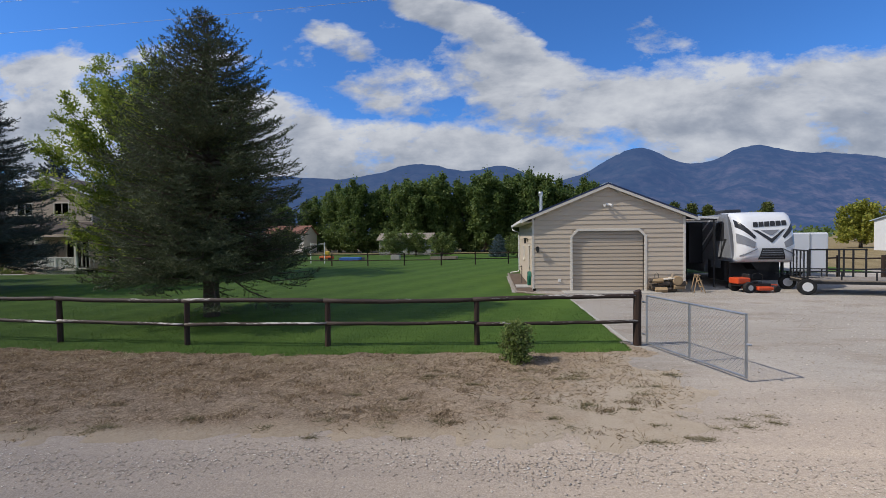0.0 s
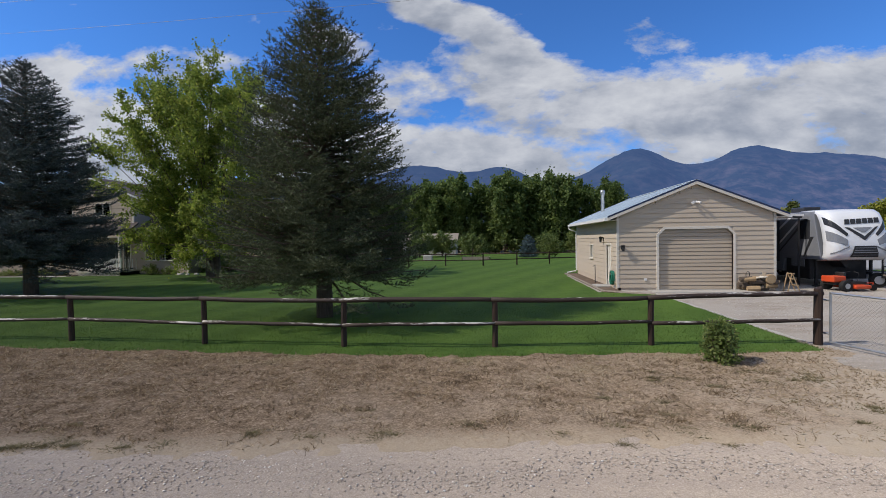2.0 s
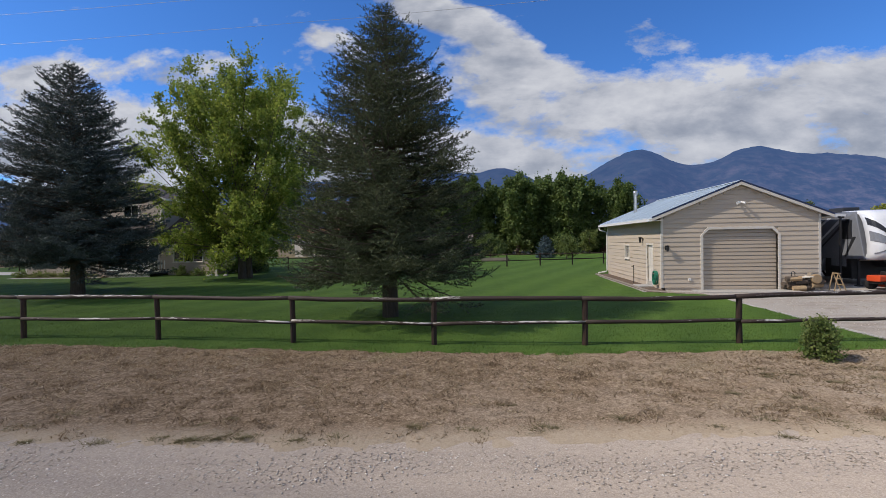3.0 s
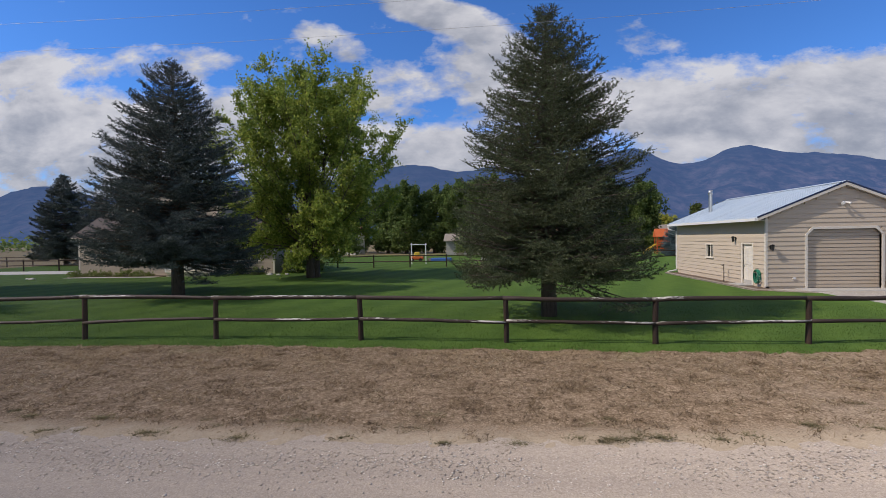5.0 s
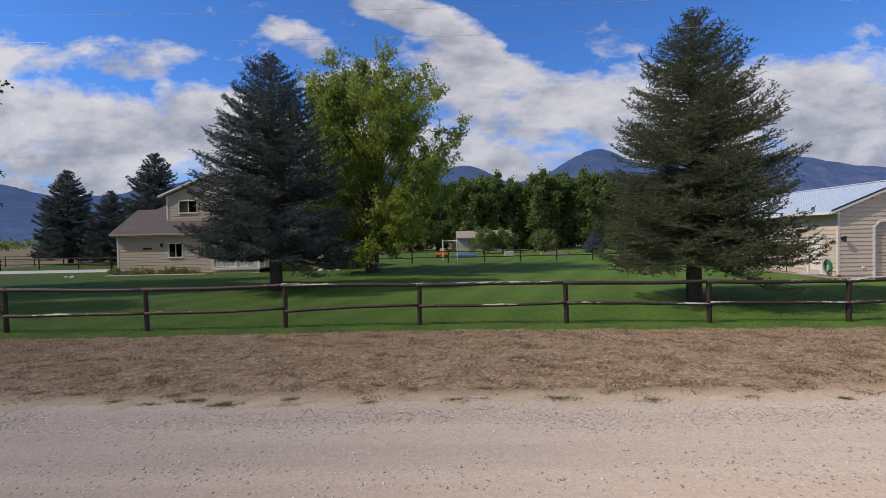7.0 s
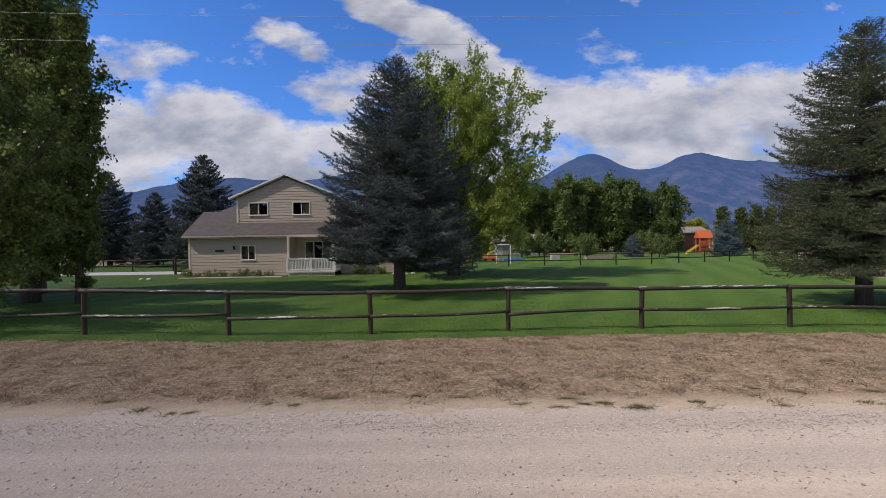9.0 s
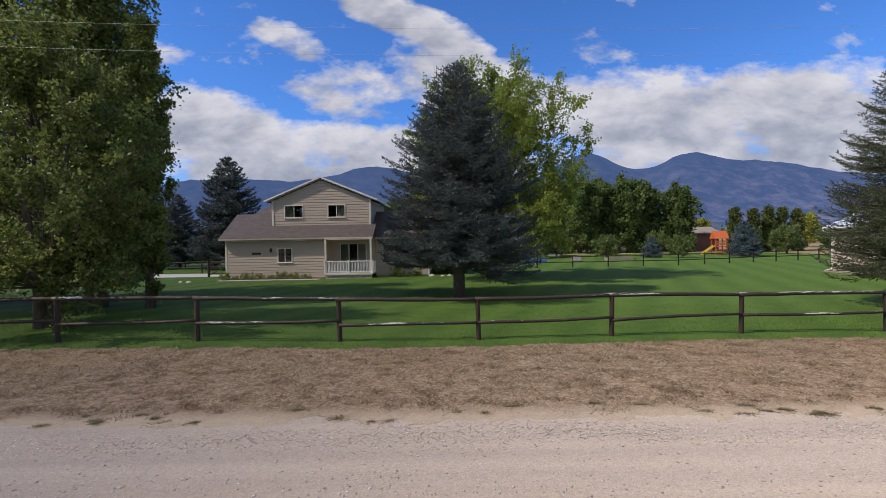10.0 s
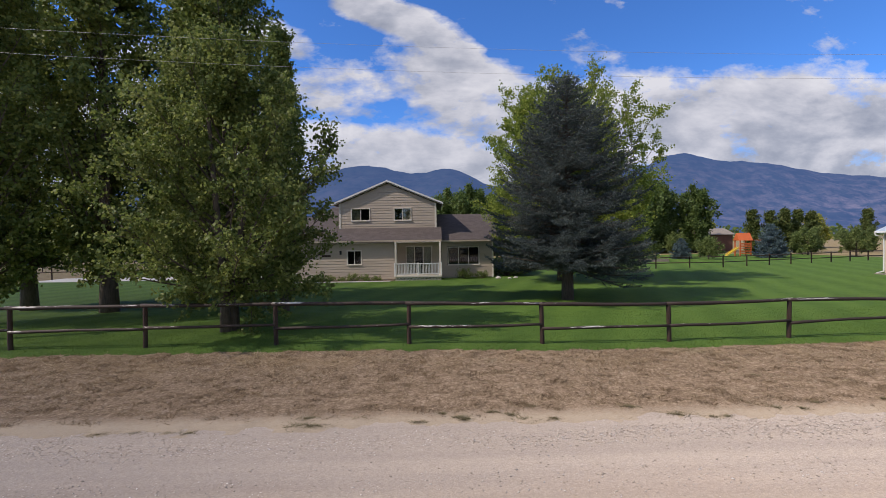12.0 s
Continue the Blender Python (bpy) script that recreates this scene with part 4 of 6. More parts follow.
garage()
tagged(new("gravel_strip", Geo().box(3.45, 4.17, 21.2, 31.6, -0.06, 0.045).mesh("gravel_strip", SOIL)), "bare soil strip along the garage's footing", "garden bed", kind="structure")
tagged(part("timber_edging", Geo().tube([(3.4, 31.5, 0.04), (3.4, 26, 0.05), (3.42, 21.6, 0.04), (4.2, 20.9, 0.04), (5.15, 20.4, 0.03)], 0.055, 6), GREY_WOOD), "weathered timber edging along the lawn", "edging")
tagged(part("concrete_edging", Geo().tube([(5.33, 20.3, 0.0), (5.38, 16, 0.0), (5.45, 12.2, 0.0)], 0.035, 6), CONCRETE), "pale concrete edging beside the gravel drive", "edging")
tagged(part("door_step", Geo().box(3.5, 4.15, 23.1, 24.1, -0.05, 0.1), CONCRETE, bevel=0.015), "small concrete step at the side door", "step")
tagged(part("concrete_apron", Geo().box(5.4, 9.4, 21.2, 22.2, -0.08, 0.025), CONCRETE, bevel=0.01), "concrete apron before the garage door", "slab")


# ---- two-storey house ----


def house():
    top = thing("house", "taupe lap-sided two-storey house with brown shingle roofs", "house")
    # lower front wall
    xl, xp, xr, yw = -39.15, -31.7, -28.3, 33.0
    low = plane(xl, yw)
    sided_wall(top, low, 0, xp - xl, 0.12, 2.95, [(3.8, 4.92, 1.22, 2.32)], HOUSE_SIDING)
    window(top, low, 3.87, 4.85, 1.29, 2.25, 1)
    part("foundation", Geo().box(xl + 0.02, xp, yw + 0.02, yw + 0.2, -0.1, 0.12), CONCRETE, top)
    part("corner_board", Geo().box(xl - 0.04, xl + 0.08, yw - 0.04, yw + 0.05, 0.05, 2.9), TRIM, top)
    part("wall", Geo().box(xl, xl + 0.14, yw + 0.14, 38.9, 0, 2.95), HOUSE_SIDING, top)
    # gable end of the low block
    part("wall", Geo(pose(xl, 0, 0, 0, 0, 90)).prism([(yw, 2.95), (38.9, 2.95), (35.8, 4.85)], -0.14, 0.0), HOUSE_SIDING, top)
    part("wall_lantern", Geo(low).box(3.28, 3.42, -0.12, 0, 2.02, 2.3), BLACK, top, "dark wall lantern", bevel=0.02)
    part("number_plaque", Geo(low).box(1.95, 2.6, -0.05, 0, 1.86, 2.0), POST_WOOD, top, "dark plaque with plain bars")
    # porch recess
    yb = 34.3
    back = plane(xp, yb)
    sided_wall(top, back, 0, xr - xp, 0.4, 2.95, [(0.75, 2.65, 0.42, 2.5)], HOUSE_SIDING)
    part("wall", Geo().box(xp - 0.14, xp, yw + 0.14, yb, 0, 2.95), HOUSE_SIDING, top)
    pd = part("patio_door", Geo(back).box(0.68, 0.75, -0.05, 0.1, 0.42, 2.57).box(2.65, 2.72, -0.05, 0.1, 0.42, 2.57).box(0.75, 2.65, -0.05, 0.1, 2.5, 2.57)
              .box(1.33, 1.4, -0.02, 0.08, 0.42, 2.5).box(2.0, 2.07, -0.02, 0.08, 0.42, 2.5), TRIM, top, "cream-framed glazed patio door")
    for a, b in ((0.75, 1.33), (1.4, 2.0), (2.07, 2.65)):
        part("pane", Geo(back).box(a, b, 0.03, 0.036, 0.45, 2.5), GLASS, pd).visible_shadow = False
    for a, b in ((0.72, 1.3), (2.05, 2.68)):
        part("curtain", Geo(back).box(a, b, 0.16, 0.19, 0.45, 2.5), CURTAIN, pd)
    part("porch_ceiling", Geo().box(xp, xr, 32.5, yb, 2.86, 2.9), TRIM, top)
    # porch deck, skirt and rail
    porch = part("porch", Geo().box(xp - 0.05, xr + 0.05, 32.3, yb, 0.3, 0.42), TRIM, top, "small raised porch with a cream rail", bevel=0.01)
    part("skirt_frame", Geo().box(xp, xr, 32.36, 32.4, 0.0, 0.06).box(xp, xr, 32.36, 32.4, 0.26, 0.3), TRIM, porch)
    for i in range(34):
        s = xp - 0.1 + i * 0.105
        for sg in (1, -1):
            a, b = (s, s + 0.26) if sg > 0 else (s + 0.26, s)
            part("lattice_slat", Geo().slab((max(xp, min(xr, a)), 32.37 + 0.008 * sg, 0.05), (max(xp, min(xr, a + 0.03)), 32.37 + 0.008 * sg, 0.05), (max(xp, min(xr, b + 0.03)), 32.38 + 0.008 * sg, 0.27), (max(xp, min(xr, b)), 32.38 + 0.008 * sg, 0.27), 0.006), TRIM, porch)
    for s in (xp + 0.06, xr - 0.06):
        part("porch_post", Geo().box(s - 0.07, s + 0.07, 32.38, 32.52, 0.42, 2.9), TRIM, porch, bevel=0.01)
    part("top_rail", Geo().box(xp, xr + 0.08, 32.38, 32.48, 1.24, 1.31), WHITE, porch, bevel=0.008)
    part("bottom_rail", Geo().box(xp, xr + 0.08, 32.4, 32.46, 0.5, 0.56), WHITE, porch)
    for s in (xp - 0.02, (xp + xr) / 2, xr + 0.02):
        part("rail_post", Geo().box(s - 0.05, s + 0.05, 32.36, 32.46, 0.3, 1.36), WHITE, porch)
    for i in range(30):
        s = xp + 0.12 + i * (xr - xp - 0.2) / 29
        part("baluster", Geo().box(s - 0.02, s + 0.02, 32.41, 32.64, 0.55, 1.25), WHITE, porch)
    for i in range(4):
        part("baluster", Geo().box(xr + 0.03, xr + 0.07, 32.8 + 0.35 * i, 32.84 + 0.35 * i, 0.42, 1.25), WHITE, porch)
    # upper storey
    ux0, ux1, uy = -36.05, -28.65, 34.2
    up = plane(ux0, uy)
    w = ux1 - ux0
    sided_wall(top, up, 0, w, 3.95, 5.9, [(0.85, 2.35, 4.55, 5.55), (4.15, 5.55, 4.55, 5.55)], HOUSE_SIDING, (w / 2, 7.42))
    window(top, up, 0.93, 2.27, 4.62, 5.48, 1, fill=(0.93, 1.5))
    window(top, up, 4.23, 5.47, 4.62, 5.48, 1, fill=(4.9, 5.5))
    for s in (0, w):
        part("corner_board", Geo(up).box(s - 0.07, s + 0.07, -0.05, 0.05, 3.95, 5.88), TRIM, top)
    part("wall", Geo().box(ux0, ux0 + 0.14, uy + 0.14, 42, 3.0, 5.85), HOUSE_SIDING, top)
    part("wall", Geo().box(ux1 - 0.14, ux1, uy + 0.14, 42, 2.9, 5.85), HOUSE_SIDING, top)
    part("wall", Geo().box(ux0, ux1, 41.9, 42.04, 0, 5.85).prism([(ux0, 5.85), (ux1, 5.85), ((ux0 + ux1) / 2, 7.4)], 41.9, 42.04), HOUSE_SIDING, top)
    xm, zr, ov = (ux0 + ux1) / 2, 7.66, 0.5
    k = (7.42 - 5.9) / (w / 2)
    for sg in (-1, 1):
        xe, ze = xm + sg * (w / 2 + ov), zr - k * (w / 2 + ov)
        part("roof", Geo().slab((xm, uy - 0.22, zr), (xe, uy - 0.22, ze), (xe, 42.4, ze), (xm, 42.4, zr), 0.14), SHINGLE, top, "brown asphalt shingle roof slope")
        part("fascia", Geo().slab((xm, uy - 0.25, zr + 0.02), (xe, uy - 0.25, ze + 0.02), (xe, uy - 0.22, ze + 0.02), (xm, uy - 0.22, zr + 0.02), 0.13), WHITE, top)
        part("soffit", Geo().slab((xm, uy - 0.22, zr - 0.15), (xe, uy - 0.22, ze - 0.15), (xe, uy, ze - 0.15), (xm, uy, zr - 0.15), 0.02), TRIM, top)
        part("gutter", Geo().box(min(xe, xe + sg * 0.1), max(xe, xe + sg * 0.1), uy - 0.25, 42.4, ze - 0.14, ze), WHITE, top)
    # low roof over garage and porch
    s = 0.617
    yr = 35.8
    a, b = -39.5, -28.22
    plane_z = lambda y: 3.06 + s * (y - 32.64)
    part("roof", Geo().slab((a, 32.64, plane_z(32.64)), (b, 32.64, plane_z(32.64)), (b, uy, plane_z(uy)), (a, uy, plane_z(uy)), 0.13), SHINGLE, top, "brown asphalt shingle lower roof")
    part("roof", Geo().slab((a, uy, plane_z(uy)), (ux0 + 0.1, uy, plane_z(uy)), (ux0 + 0.1, yr, plane_z(yr)), (a, yr, plane_z(yr)), 0.13)
         .slab((a, yr, plane_z(yr)), (ux0 + 0.1, yr, plane_z(yr)), (ux0 + 0.1, 39.2, plane_z(32.64)), (a, 39.2, plane_z(32.64)), 0.13), SHINGLE, top)
    part("roof", Geo().add([(-38.7, 36.3, 4.9), (-36.0, 36.0, 4.9), (-36.0, 39.6, 4.9), (-38.7, 39.3, 4.9), (-37.3, 37.6, 5.9), (-36.0, 37.6, 5.9)],
                           [(0, 1, 5, 4), (0, 4, 3), (4, 5, 2, 3), (0, 3, 2, 1), (1, 2, 5)]), SHINGLE, top)
    part("fascia", Geo().box(a, b, 32.61, 32.64, plane_z(32.64) - 0.14, plane_z(32.64) - 0.02), HOUSE_SIDING, top)
    part("soffit", Geo().box(a, b, 32.64, 33.0, 2.84, 2.86), TRIM, top)
    # wing
    wx1 = -24.25
    wing = plane(ux1, 34.2)
    ww = wx1 - ux1
    sided_wall(top, wing, 0.4, ww, 0.12, 2.95, [(0.85, 3.4, 1.0, 2.5)], HOUSE_SIDING)
    win = window(top, wing, 0.95, 3.3, 1.1, 2.4, 2)
    part("corner_board", Geo(wing).box(ww - 0.07, ww + 0.05, -0.05, 0.05, 0.05, 2.9), TRIM, top)
    part("foundation", Geo(wing).box(0.4, ww, 0.02, 0.2, -0.1, 0.12), CONCRETE, top)
    part("wall", Geo().box(wx1 - 0.14, wx1, 34.34, 40.4, 0, 2.95), HOUSE_SIDING, top)
    part("wall", Geo(pose(wx1, 0, 0, 0, 0, 90)).prism([(34.2, 2.95), (40.4, 2.95), (37.3, 4.85)], 0.0, 0.14), HOUSE_SIDING, top)
    part("wall", Geo().box(ux1, wx1 - 0.14, 40.26, 40.4, 0, 2.95), HOUSE_SIDING, top)
    part("roof", Geo().slab((ux1 + 0.02, 33.7, 3.0), (wx1 + 0.4, 33.7, 3.0), (wx1 + 0.4, 37.3, 5.15), (ux1 + 0.02, 37.3, 5.15), 0.13)
         .slab((ux1 + 0.02, 37.3, 5.15), (wx1 + 0.4, 37.3, 5.15), (wx1 + 0.4, 40.9, 3.0), (ux1 + 0.02, 40.9, 3.0), 0.13), SHINGLE, top, "brown asphalt shingle wing roof")
    part("fascia", Geo().box(ux1 + 0.4, wx1 + 0.4, 33.67, 33.7, 2.86, 2.98), HOUSE_SIDING, top)
    part("wall", Geo().box(-39.26, ux1 - 0.14, 41.7, 41.84, 0, 3.2), HOUSE_SIDING, top)
    # added backing sheets, the dimness of the rooms behind the glass in their colour
    part("room_lining", Geo().box(-38.9, -32.0, 36.6, 36.7, 0.1, 2.9).box(-38.9, -32.0, 33.2, 36.7, 0.05, 0.1).box(-38.9, -32.0, 33.2, 36.7, 2.9, 2.93), DARK_ROOM, top)
    part("room_lining", Geo().box(ux0 + 0.2, ux1 - 0.2, 37.0, 37.1, 3.0, 5.6).box(ux0 + 0.2, ux1 - 0.2, 34.4, 37.0, 4.0, 4.05).box(ux0 + 0.2, ux1 - 0.2, 34.4, 37.0, 5.6, 5.64), DARK_ROOM, top)
    part("room_lining", Geo().box(-31.6, wx1 - 0.2, 38.0, 38.1, 0.1, 2.9).box(-31.6, wx1 - 0.2, 34.5, 38.0, 0.1, 0.15).box(-31.6, wx1 - 0.2, 34.5, 38.0, 2.84, 2.87), DARK_ROOM, top)
    return top


house()

# ---- trees ----


def conifer(name, label, height, radius, clear, seed, mat, branches=260, needle=0.06, per_metre=90, trunk_r=0.24, group="", full=2.2, lift=0.05, droop=0.3, tip=0.25):
    """Whorled limbs that sag and turn up at their ends, with side twigs clad in needles."""
    rg = np.random.default_rng(seed)
    top = thing(name, label, "tree", group)
    g = Geo()
    lean = rg.normal(0, 0.01, 2)
    g.tube([(0, 0, -0.2), (0, 0, clear), (lean[0] * 5, lean[1] * 5, height * 0.5), (lean[0] * 9, lean[1] * 9, height * 0.97)], [trunk_r * 1.15, trunk_r, trunk_r * 0.55, 0.015], 10)
    part("trunk", g, BARK, top, smooth=True)
    limb = Geo()
    ps, ds, ls = [], [], []
    for i in range(branches):
        q = ((i + rg.random()) / branches) ** 1.25
        h = clear + (height - clear) * q
        prof = 1 - q ** full
        az = i * 2.4 + rg.normal(0, 0.3)
        length = radius * prof * (rg.uniform(0.82, 1.0) if i % 3 else rg.uniform(0.55, 0.85)) * (1 + 0.07 * math.sin(2 * az + seed) + 0.06 * math.sin(5 * az + 9 * q)) + 0.15
        elev = lift + 0.42 * q ** 1.5 + rg.normal(0, 0.13)
        n = max(4, int(length / 0.13))
        s = np.linspace(0.05, 1, n)
        rr = length * s
        zz = h + length * (math.tan(elev) * s - droop * (1 - q) * s ** 1.6 + tip * (1 - 0.5 * q) * s ** 5)
        bend = az + rg.normal(0, 0.15) * s
        line = np.column_stack([rr * np.cos(bend), rr * np.sin(bend), zz])
        limb.tube([tuple(line[0] * np.array([0.2, 0.2, 1])), tuple(line[n // 2]), tuple(line[-1])], [0.012 + 0.012 * length, 0.006 + 0.006 * length, 0.004], 4)
        fwd = unit(np.gradient(line, axis=0))
        left = unit(np.cross(fwd, np.array([[0, 0, 1.0]])))
        for sg in (-1, 1, 0, -2, 2):
            keep = (s > (0.3 if sg == 0 else 0.22)) & (rg.random(n) < np.where(s > 0.7, 1.0, 0.72) * (1.0 if abs(sg) < 2 else 0.55))
            base, f0, l0, ss = line[keep], fwd[keep], left[keep], s[keep]
            m = len(base)
            if m == 0:
                continue
            if sg:
                ang = rg.uniform(0.65, 1.3, m)[:, None]
                lifted = rg.uniform(-0.35, 0.15, m) if abs(sg) == 1 else rg.uniform(0.35, 1.0, m)
                d = unit(f0 * np.cos(ang) + np.sign(sg) * l0 * np.sin(ang) + np.column_stack([np.zeros(m), np.zeros(m), lifted]))
                tl = (0.27 + 0.28 * length * (1 - ss) ** 0.8) * rg.uniform(0.5, 1.25, m) * min(1.0, 0.55 + length * 0.4)
                tl = np.minimum(tl, 0.7) * (1.0 if abs(sg) == 1 else 0.5)
            else:
                d, tl = f0, np.full(m, 0.14)
            cnt = np.maximum(4, (tl * per_metre).astype(int))
            idx = np.repeat(np.arange(m), cnt)
            t = rg.random(len(idx)) ** 0.85
            p = base[idx] + d[idx] * (t * tl[idx])[:, None]
            p[:, 2] += 0.18 * (t * tl[idx]) ** 2
            nd = unit(d[idx] * 0.7 + unit(rg.normal(size=p.shape)) * 0.85)
            ps.append(p)
            ds.append(nd)
            ls.append(needle * rg.uniform(0.7, 1.25, len(p)))
    # leader
    k = 260
    t = rg.random(k)
    ps.append(np.column_stack([np.full(k, lean[0] * 9), np.full(k, lean[1] * 9), height * 0.92 + t * height * 0.08]))
    ds.append(unit(rg.normal(size=(k, 3)) + np.array([0, 0, 0.8])))
    ls.append(np.full(k, needle))
    p, d, l = np.concatenate(ps), np.concatenate(ds), np.concatenate(ls)
    v, f = blades(p, d, l, l * 0.34, rg)
    part("branchwork", limb, BARK, top)
    part("crown", array_mesh("crown", v, f, mat), None, top)
    return top


def envelope(shape, q):
    """The crown's half width at the share q of its height."""
    if shape == "round":
        return max(0.02, 1 - abs((q - 0.46) / 0.56) ** 2.6) ** 0.42
    if shape == "column":
        return min(1, 0.5 + q * 1.6) * (1 - max(0.0, q - 0.45) ** 1.5 * 1.9)
    return min(1, 0.6 + q * 1.8) * math.sqrt(max(0.02, 1 - q ** 2.0))


def broadleaf(name, label, height, width, trunk_h, trunk_r, seed, mat, limbs=40, boughs=11, twigs=7, per_twig=16, leaf=0.12, bark=BARK, shape="round", group="", stems=1, skirt=0.0, steep=1.0, upward=0.35):
    """A trunk that divides into limbs, boughs and twigs, with the leaves along the twigs."""
    rg = np.random.default_rng(seed)
    top = thing(name, label, "tree", group)
    tr = Geo()
    for sidx in range(stems):
        a = sidx * 2.1 + 0.4
        o = 0.0 if stems == 1 else trunk_r * 0.8
        r = trunk_r if stems == 1 else trunk_r * 0.75
        sp = 0.0 if stems == 1 else width * 0.22
        ca, sa = math.cos(a), math.sin(a)
        tr.tube([(o * ca, o * sa, -0.2), (o * ca, o * sa, trunk_h * 0.7), ((o + 0.35 * sp) * ca, (o + 0.35 * sp) * sa, height * 0.4), (sp * ca, sp * sa, height * 0.85)],
                [r * 1.3, r, r * 0.6, 0.02], 10)
    part("trunk", tr, bark, top, smooth=True)
    work, ps = Geo(), []
    low = trunk_h * (1 - skirt)
    for i in range(limbs):
        q = ((i + rg.random()) / limbs) ** (0.85 if shape != "oval" else 1.05)
        z = low + (height - low) * q * 0.96
        az = i * 2.4 + rg.normal(0, 0.3)
        lobe = 1 + 0.1 * math.sin(3 * az + seed) + 0.08 * math.sin(4 * az + 8 * q + seed)
        r = width * envelope(shape, q) * lobe * (rg.uniform(0.72, 0.95) if i % 4 else rg.uniform(0.2, 0.6))
        end = np.array([r * math.cos(az), r * math.sin(az), z + rg.normal(0, 0.02) * height])
        h0 = min(max(trunk_h * 0.8, z - steep * r * rg.uniform(0.8, 1.2) - 0.04 * height), height * 0.8)
        a0 = np.array([0, 0, h0])
        a1 = np.array([end[0] * 0.5, end[1] * 0.5, h0 + (end[2] - h0) * 0.42])
        curve = lambda t: ((1 - t) ** 2)[:, None] * a0 + (2 * t * (1 - t))[:, None] * a1 + (t ** 2)[:, None] * end
        lt = np.linspace(0, 1, 5)
        lp = curve(lt)
        thick = 0.012 + trunk_r * 0.16 * (1 - 0.6 * q)
        work.tube([tuple(c) for c in lp], [thick * (1.1 - 0.9 * t) + 0.004 for t in lt], 5)
        t2 = np.concatenate([rg.uniform(0.35, 1.0, boughs - 1), [1.0]])
        b0 = curve(t2)
        tangent = unit(2 * (1 - t2)[:, None] * (a1 - a0) + 2 * t2[:, None] * (end - a1))
        d2 = unit(tangent * 0.75 + unit(rg.normal(size=b0.shape)) * 0.85 + np.array([0, 0, upward]))
        l2 = width ** 0.7 * 0.42 * rg.uniform(0.5, 1.15, boughs) * (1.2 - 0.45 * t2)
        for k in range(boughs):
            e = b0[k] + d2[k] * l2[k]
            work.tube([tuple(b0[k]), tuple(e)], [thick * 0.3 + 0.003, 0.003], 3)
        idx = np.repeat(np.arange(boughs), twigs)
        t3 = np.tile(np.linspace(0.2, 1.0, twigs), boughs)
        c0 = b0[idx] + d2[idx] * (l2[idx] * t3)[:, None]
        d3 = unit(d2[idx] * 0.65 + unit(rg.normal(size=c0.shape)) * 0.9 + np.array([0, 0, upward * 0.8]))
        l3 = (leaf * 1.5 + l2[idx] * 0.38) * rg.uniform(0.6, 1.2, len(idx))
        jdx = np.repeat(np.arange(len(c0)), per_twig)
        p = c0[jdx] + d3[jdx] * (l3[jdx] * rg.random(len(jdx)))[:, None] + rg.normal(0, leaf * 0.55, (len(jdx), 3))
        ps.append(p)
    p = np.concatenate(ps)
    p = p[p[:, 2] > 0.04]
    v, f = leaves(p, leaf * rg.uniform(0.6, 1.25, len(p)), rg)
    part("branchwork", work, bark, top)
    part("crown", array_mesh("crown", v, f, mat), None, top)
    return top


def place(ob, x, y, s=1.0, turn=0, z=0.0):
    ob.matrix_world = pose(x, y, z, 0, 0, turn) @ Matrix.Diagonal((s, s, s, 1))
    return ob


place(conifer("spruce_tree", "tall green spruce on the lawn behind the fence", 9.25, 3.15, 1.5, 11, SPRUCE, 560, 0.058, 78, 0.22, full=2.0, droop=0.3), -6.3, 14.95)
blue_spruce = place(conifer("blue_spruce_tree", "dense dark blue spruce on the lawn", 10.6, 3.85, 1.6, 23, BLUE_SPRUCE, 460, 0.08, 58, 0.26, full=2.0, lift=0.08, droop=0.22, tip=0.18), -22.35, 20.5)
far_spruce = place(conifer("blue_spruce_tree", "dark blue spruce beyond the house and the drive", 10.2, 3.6, 1.0, 29, BLUE_SPRUCE, 270, 0.16, 36, 0.26, full=2.0), -60, 53, 1.08)
place(copy_thing(far_spruce, pose(0, 0, 0)), -45.7, 47.5, 1.14, 200)
place(copy_thing(far_spruce, pose(0, 0, 0)), -52.5, 50, 0.8, 140)
silver = place(conifer("silver_spruce_tree", "small silvery blue spruce near the playset", 4.3, 2.0, 0.3, 31, PALE_SPRUCE, 170, 0.13, 48, 0.08, full=1.6), 14.3, 56.7)
place(copy_thing(silver, pose(0, 0, 0)), 3.1, 57.5, 0.62, 60)
place(broadleaf("maple_tree", "broad yellow-green maple on the lawn", 13.9, 6.1, 2.4, 0.3, 41, MAPLE, 100, 12, 8, 15, 0.14, BARK, "round", stems=3, skirt=0.45, steep=1.1, upward=0.3), -19.75, 30.3)
place(broadleaf("aspen_tree", "leafy aspen with pale branches by the fence", 9.2, 4.3, 1.7, 0.2, 53, ASPEN, 58, 10, 7, 17, 0.11, BARK, "oval", stems=3, skirt=0.35, steep=0.8), -35.4, 13.4, z=0.1)
place(broadleaf("poplar_tree", "slender columnar poplar beside the larger poplars", 12.4, 1.0, 1.6, 0.16, 61, POPLAR, 70, 8, 7, 14, 0.105, BARK, "column", "poplars by the house drive", skirt=0.4, steep=2.4, upward=0.8), -35.1, 18.0)
poplar = place(broadleaf("poplar_tree", "tall spreading poplar with drooping leafy boughs", 17.0, 2.9, 2.4, 0.3, 63, POPLAR, 84, 9, 7, 9, 0.16, BARK, "column", "poplars by the house drive", skirt=0.35, steep=1.3, upward=0.1), -37.7, 18.6)
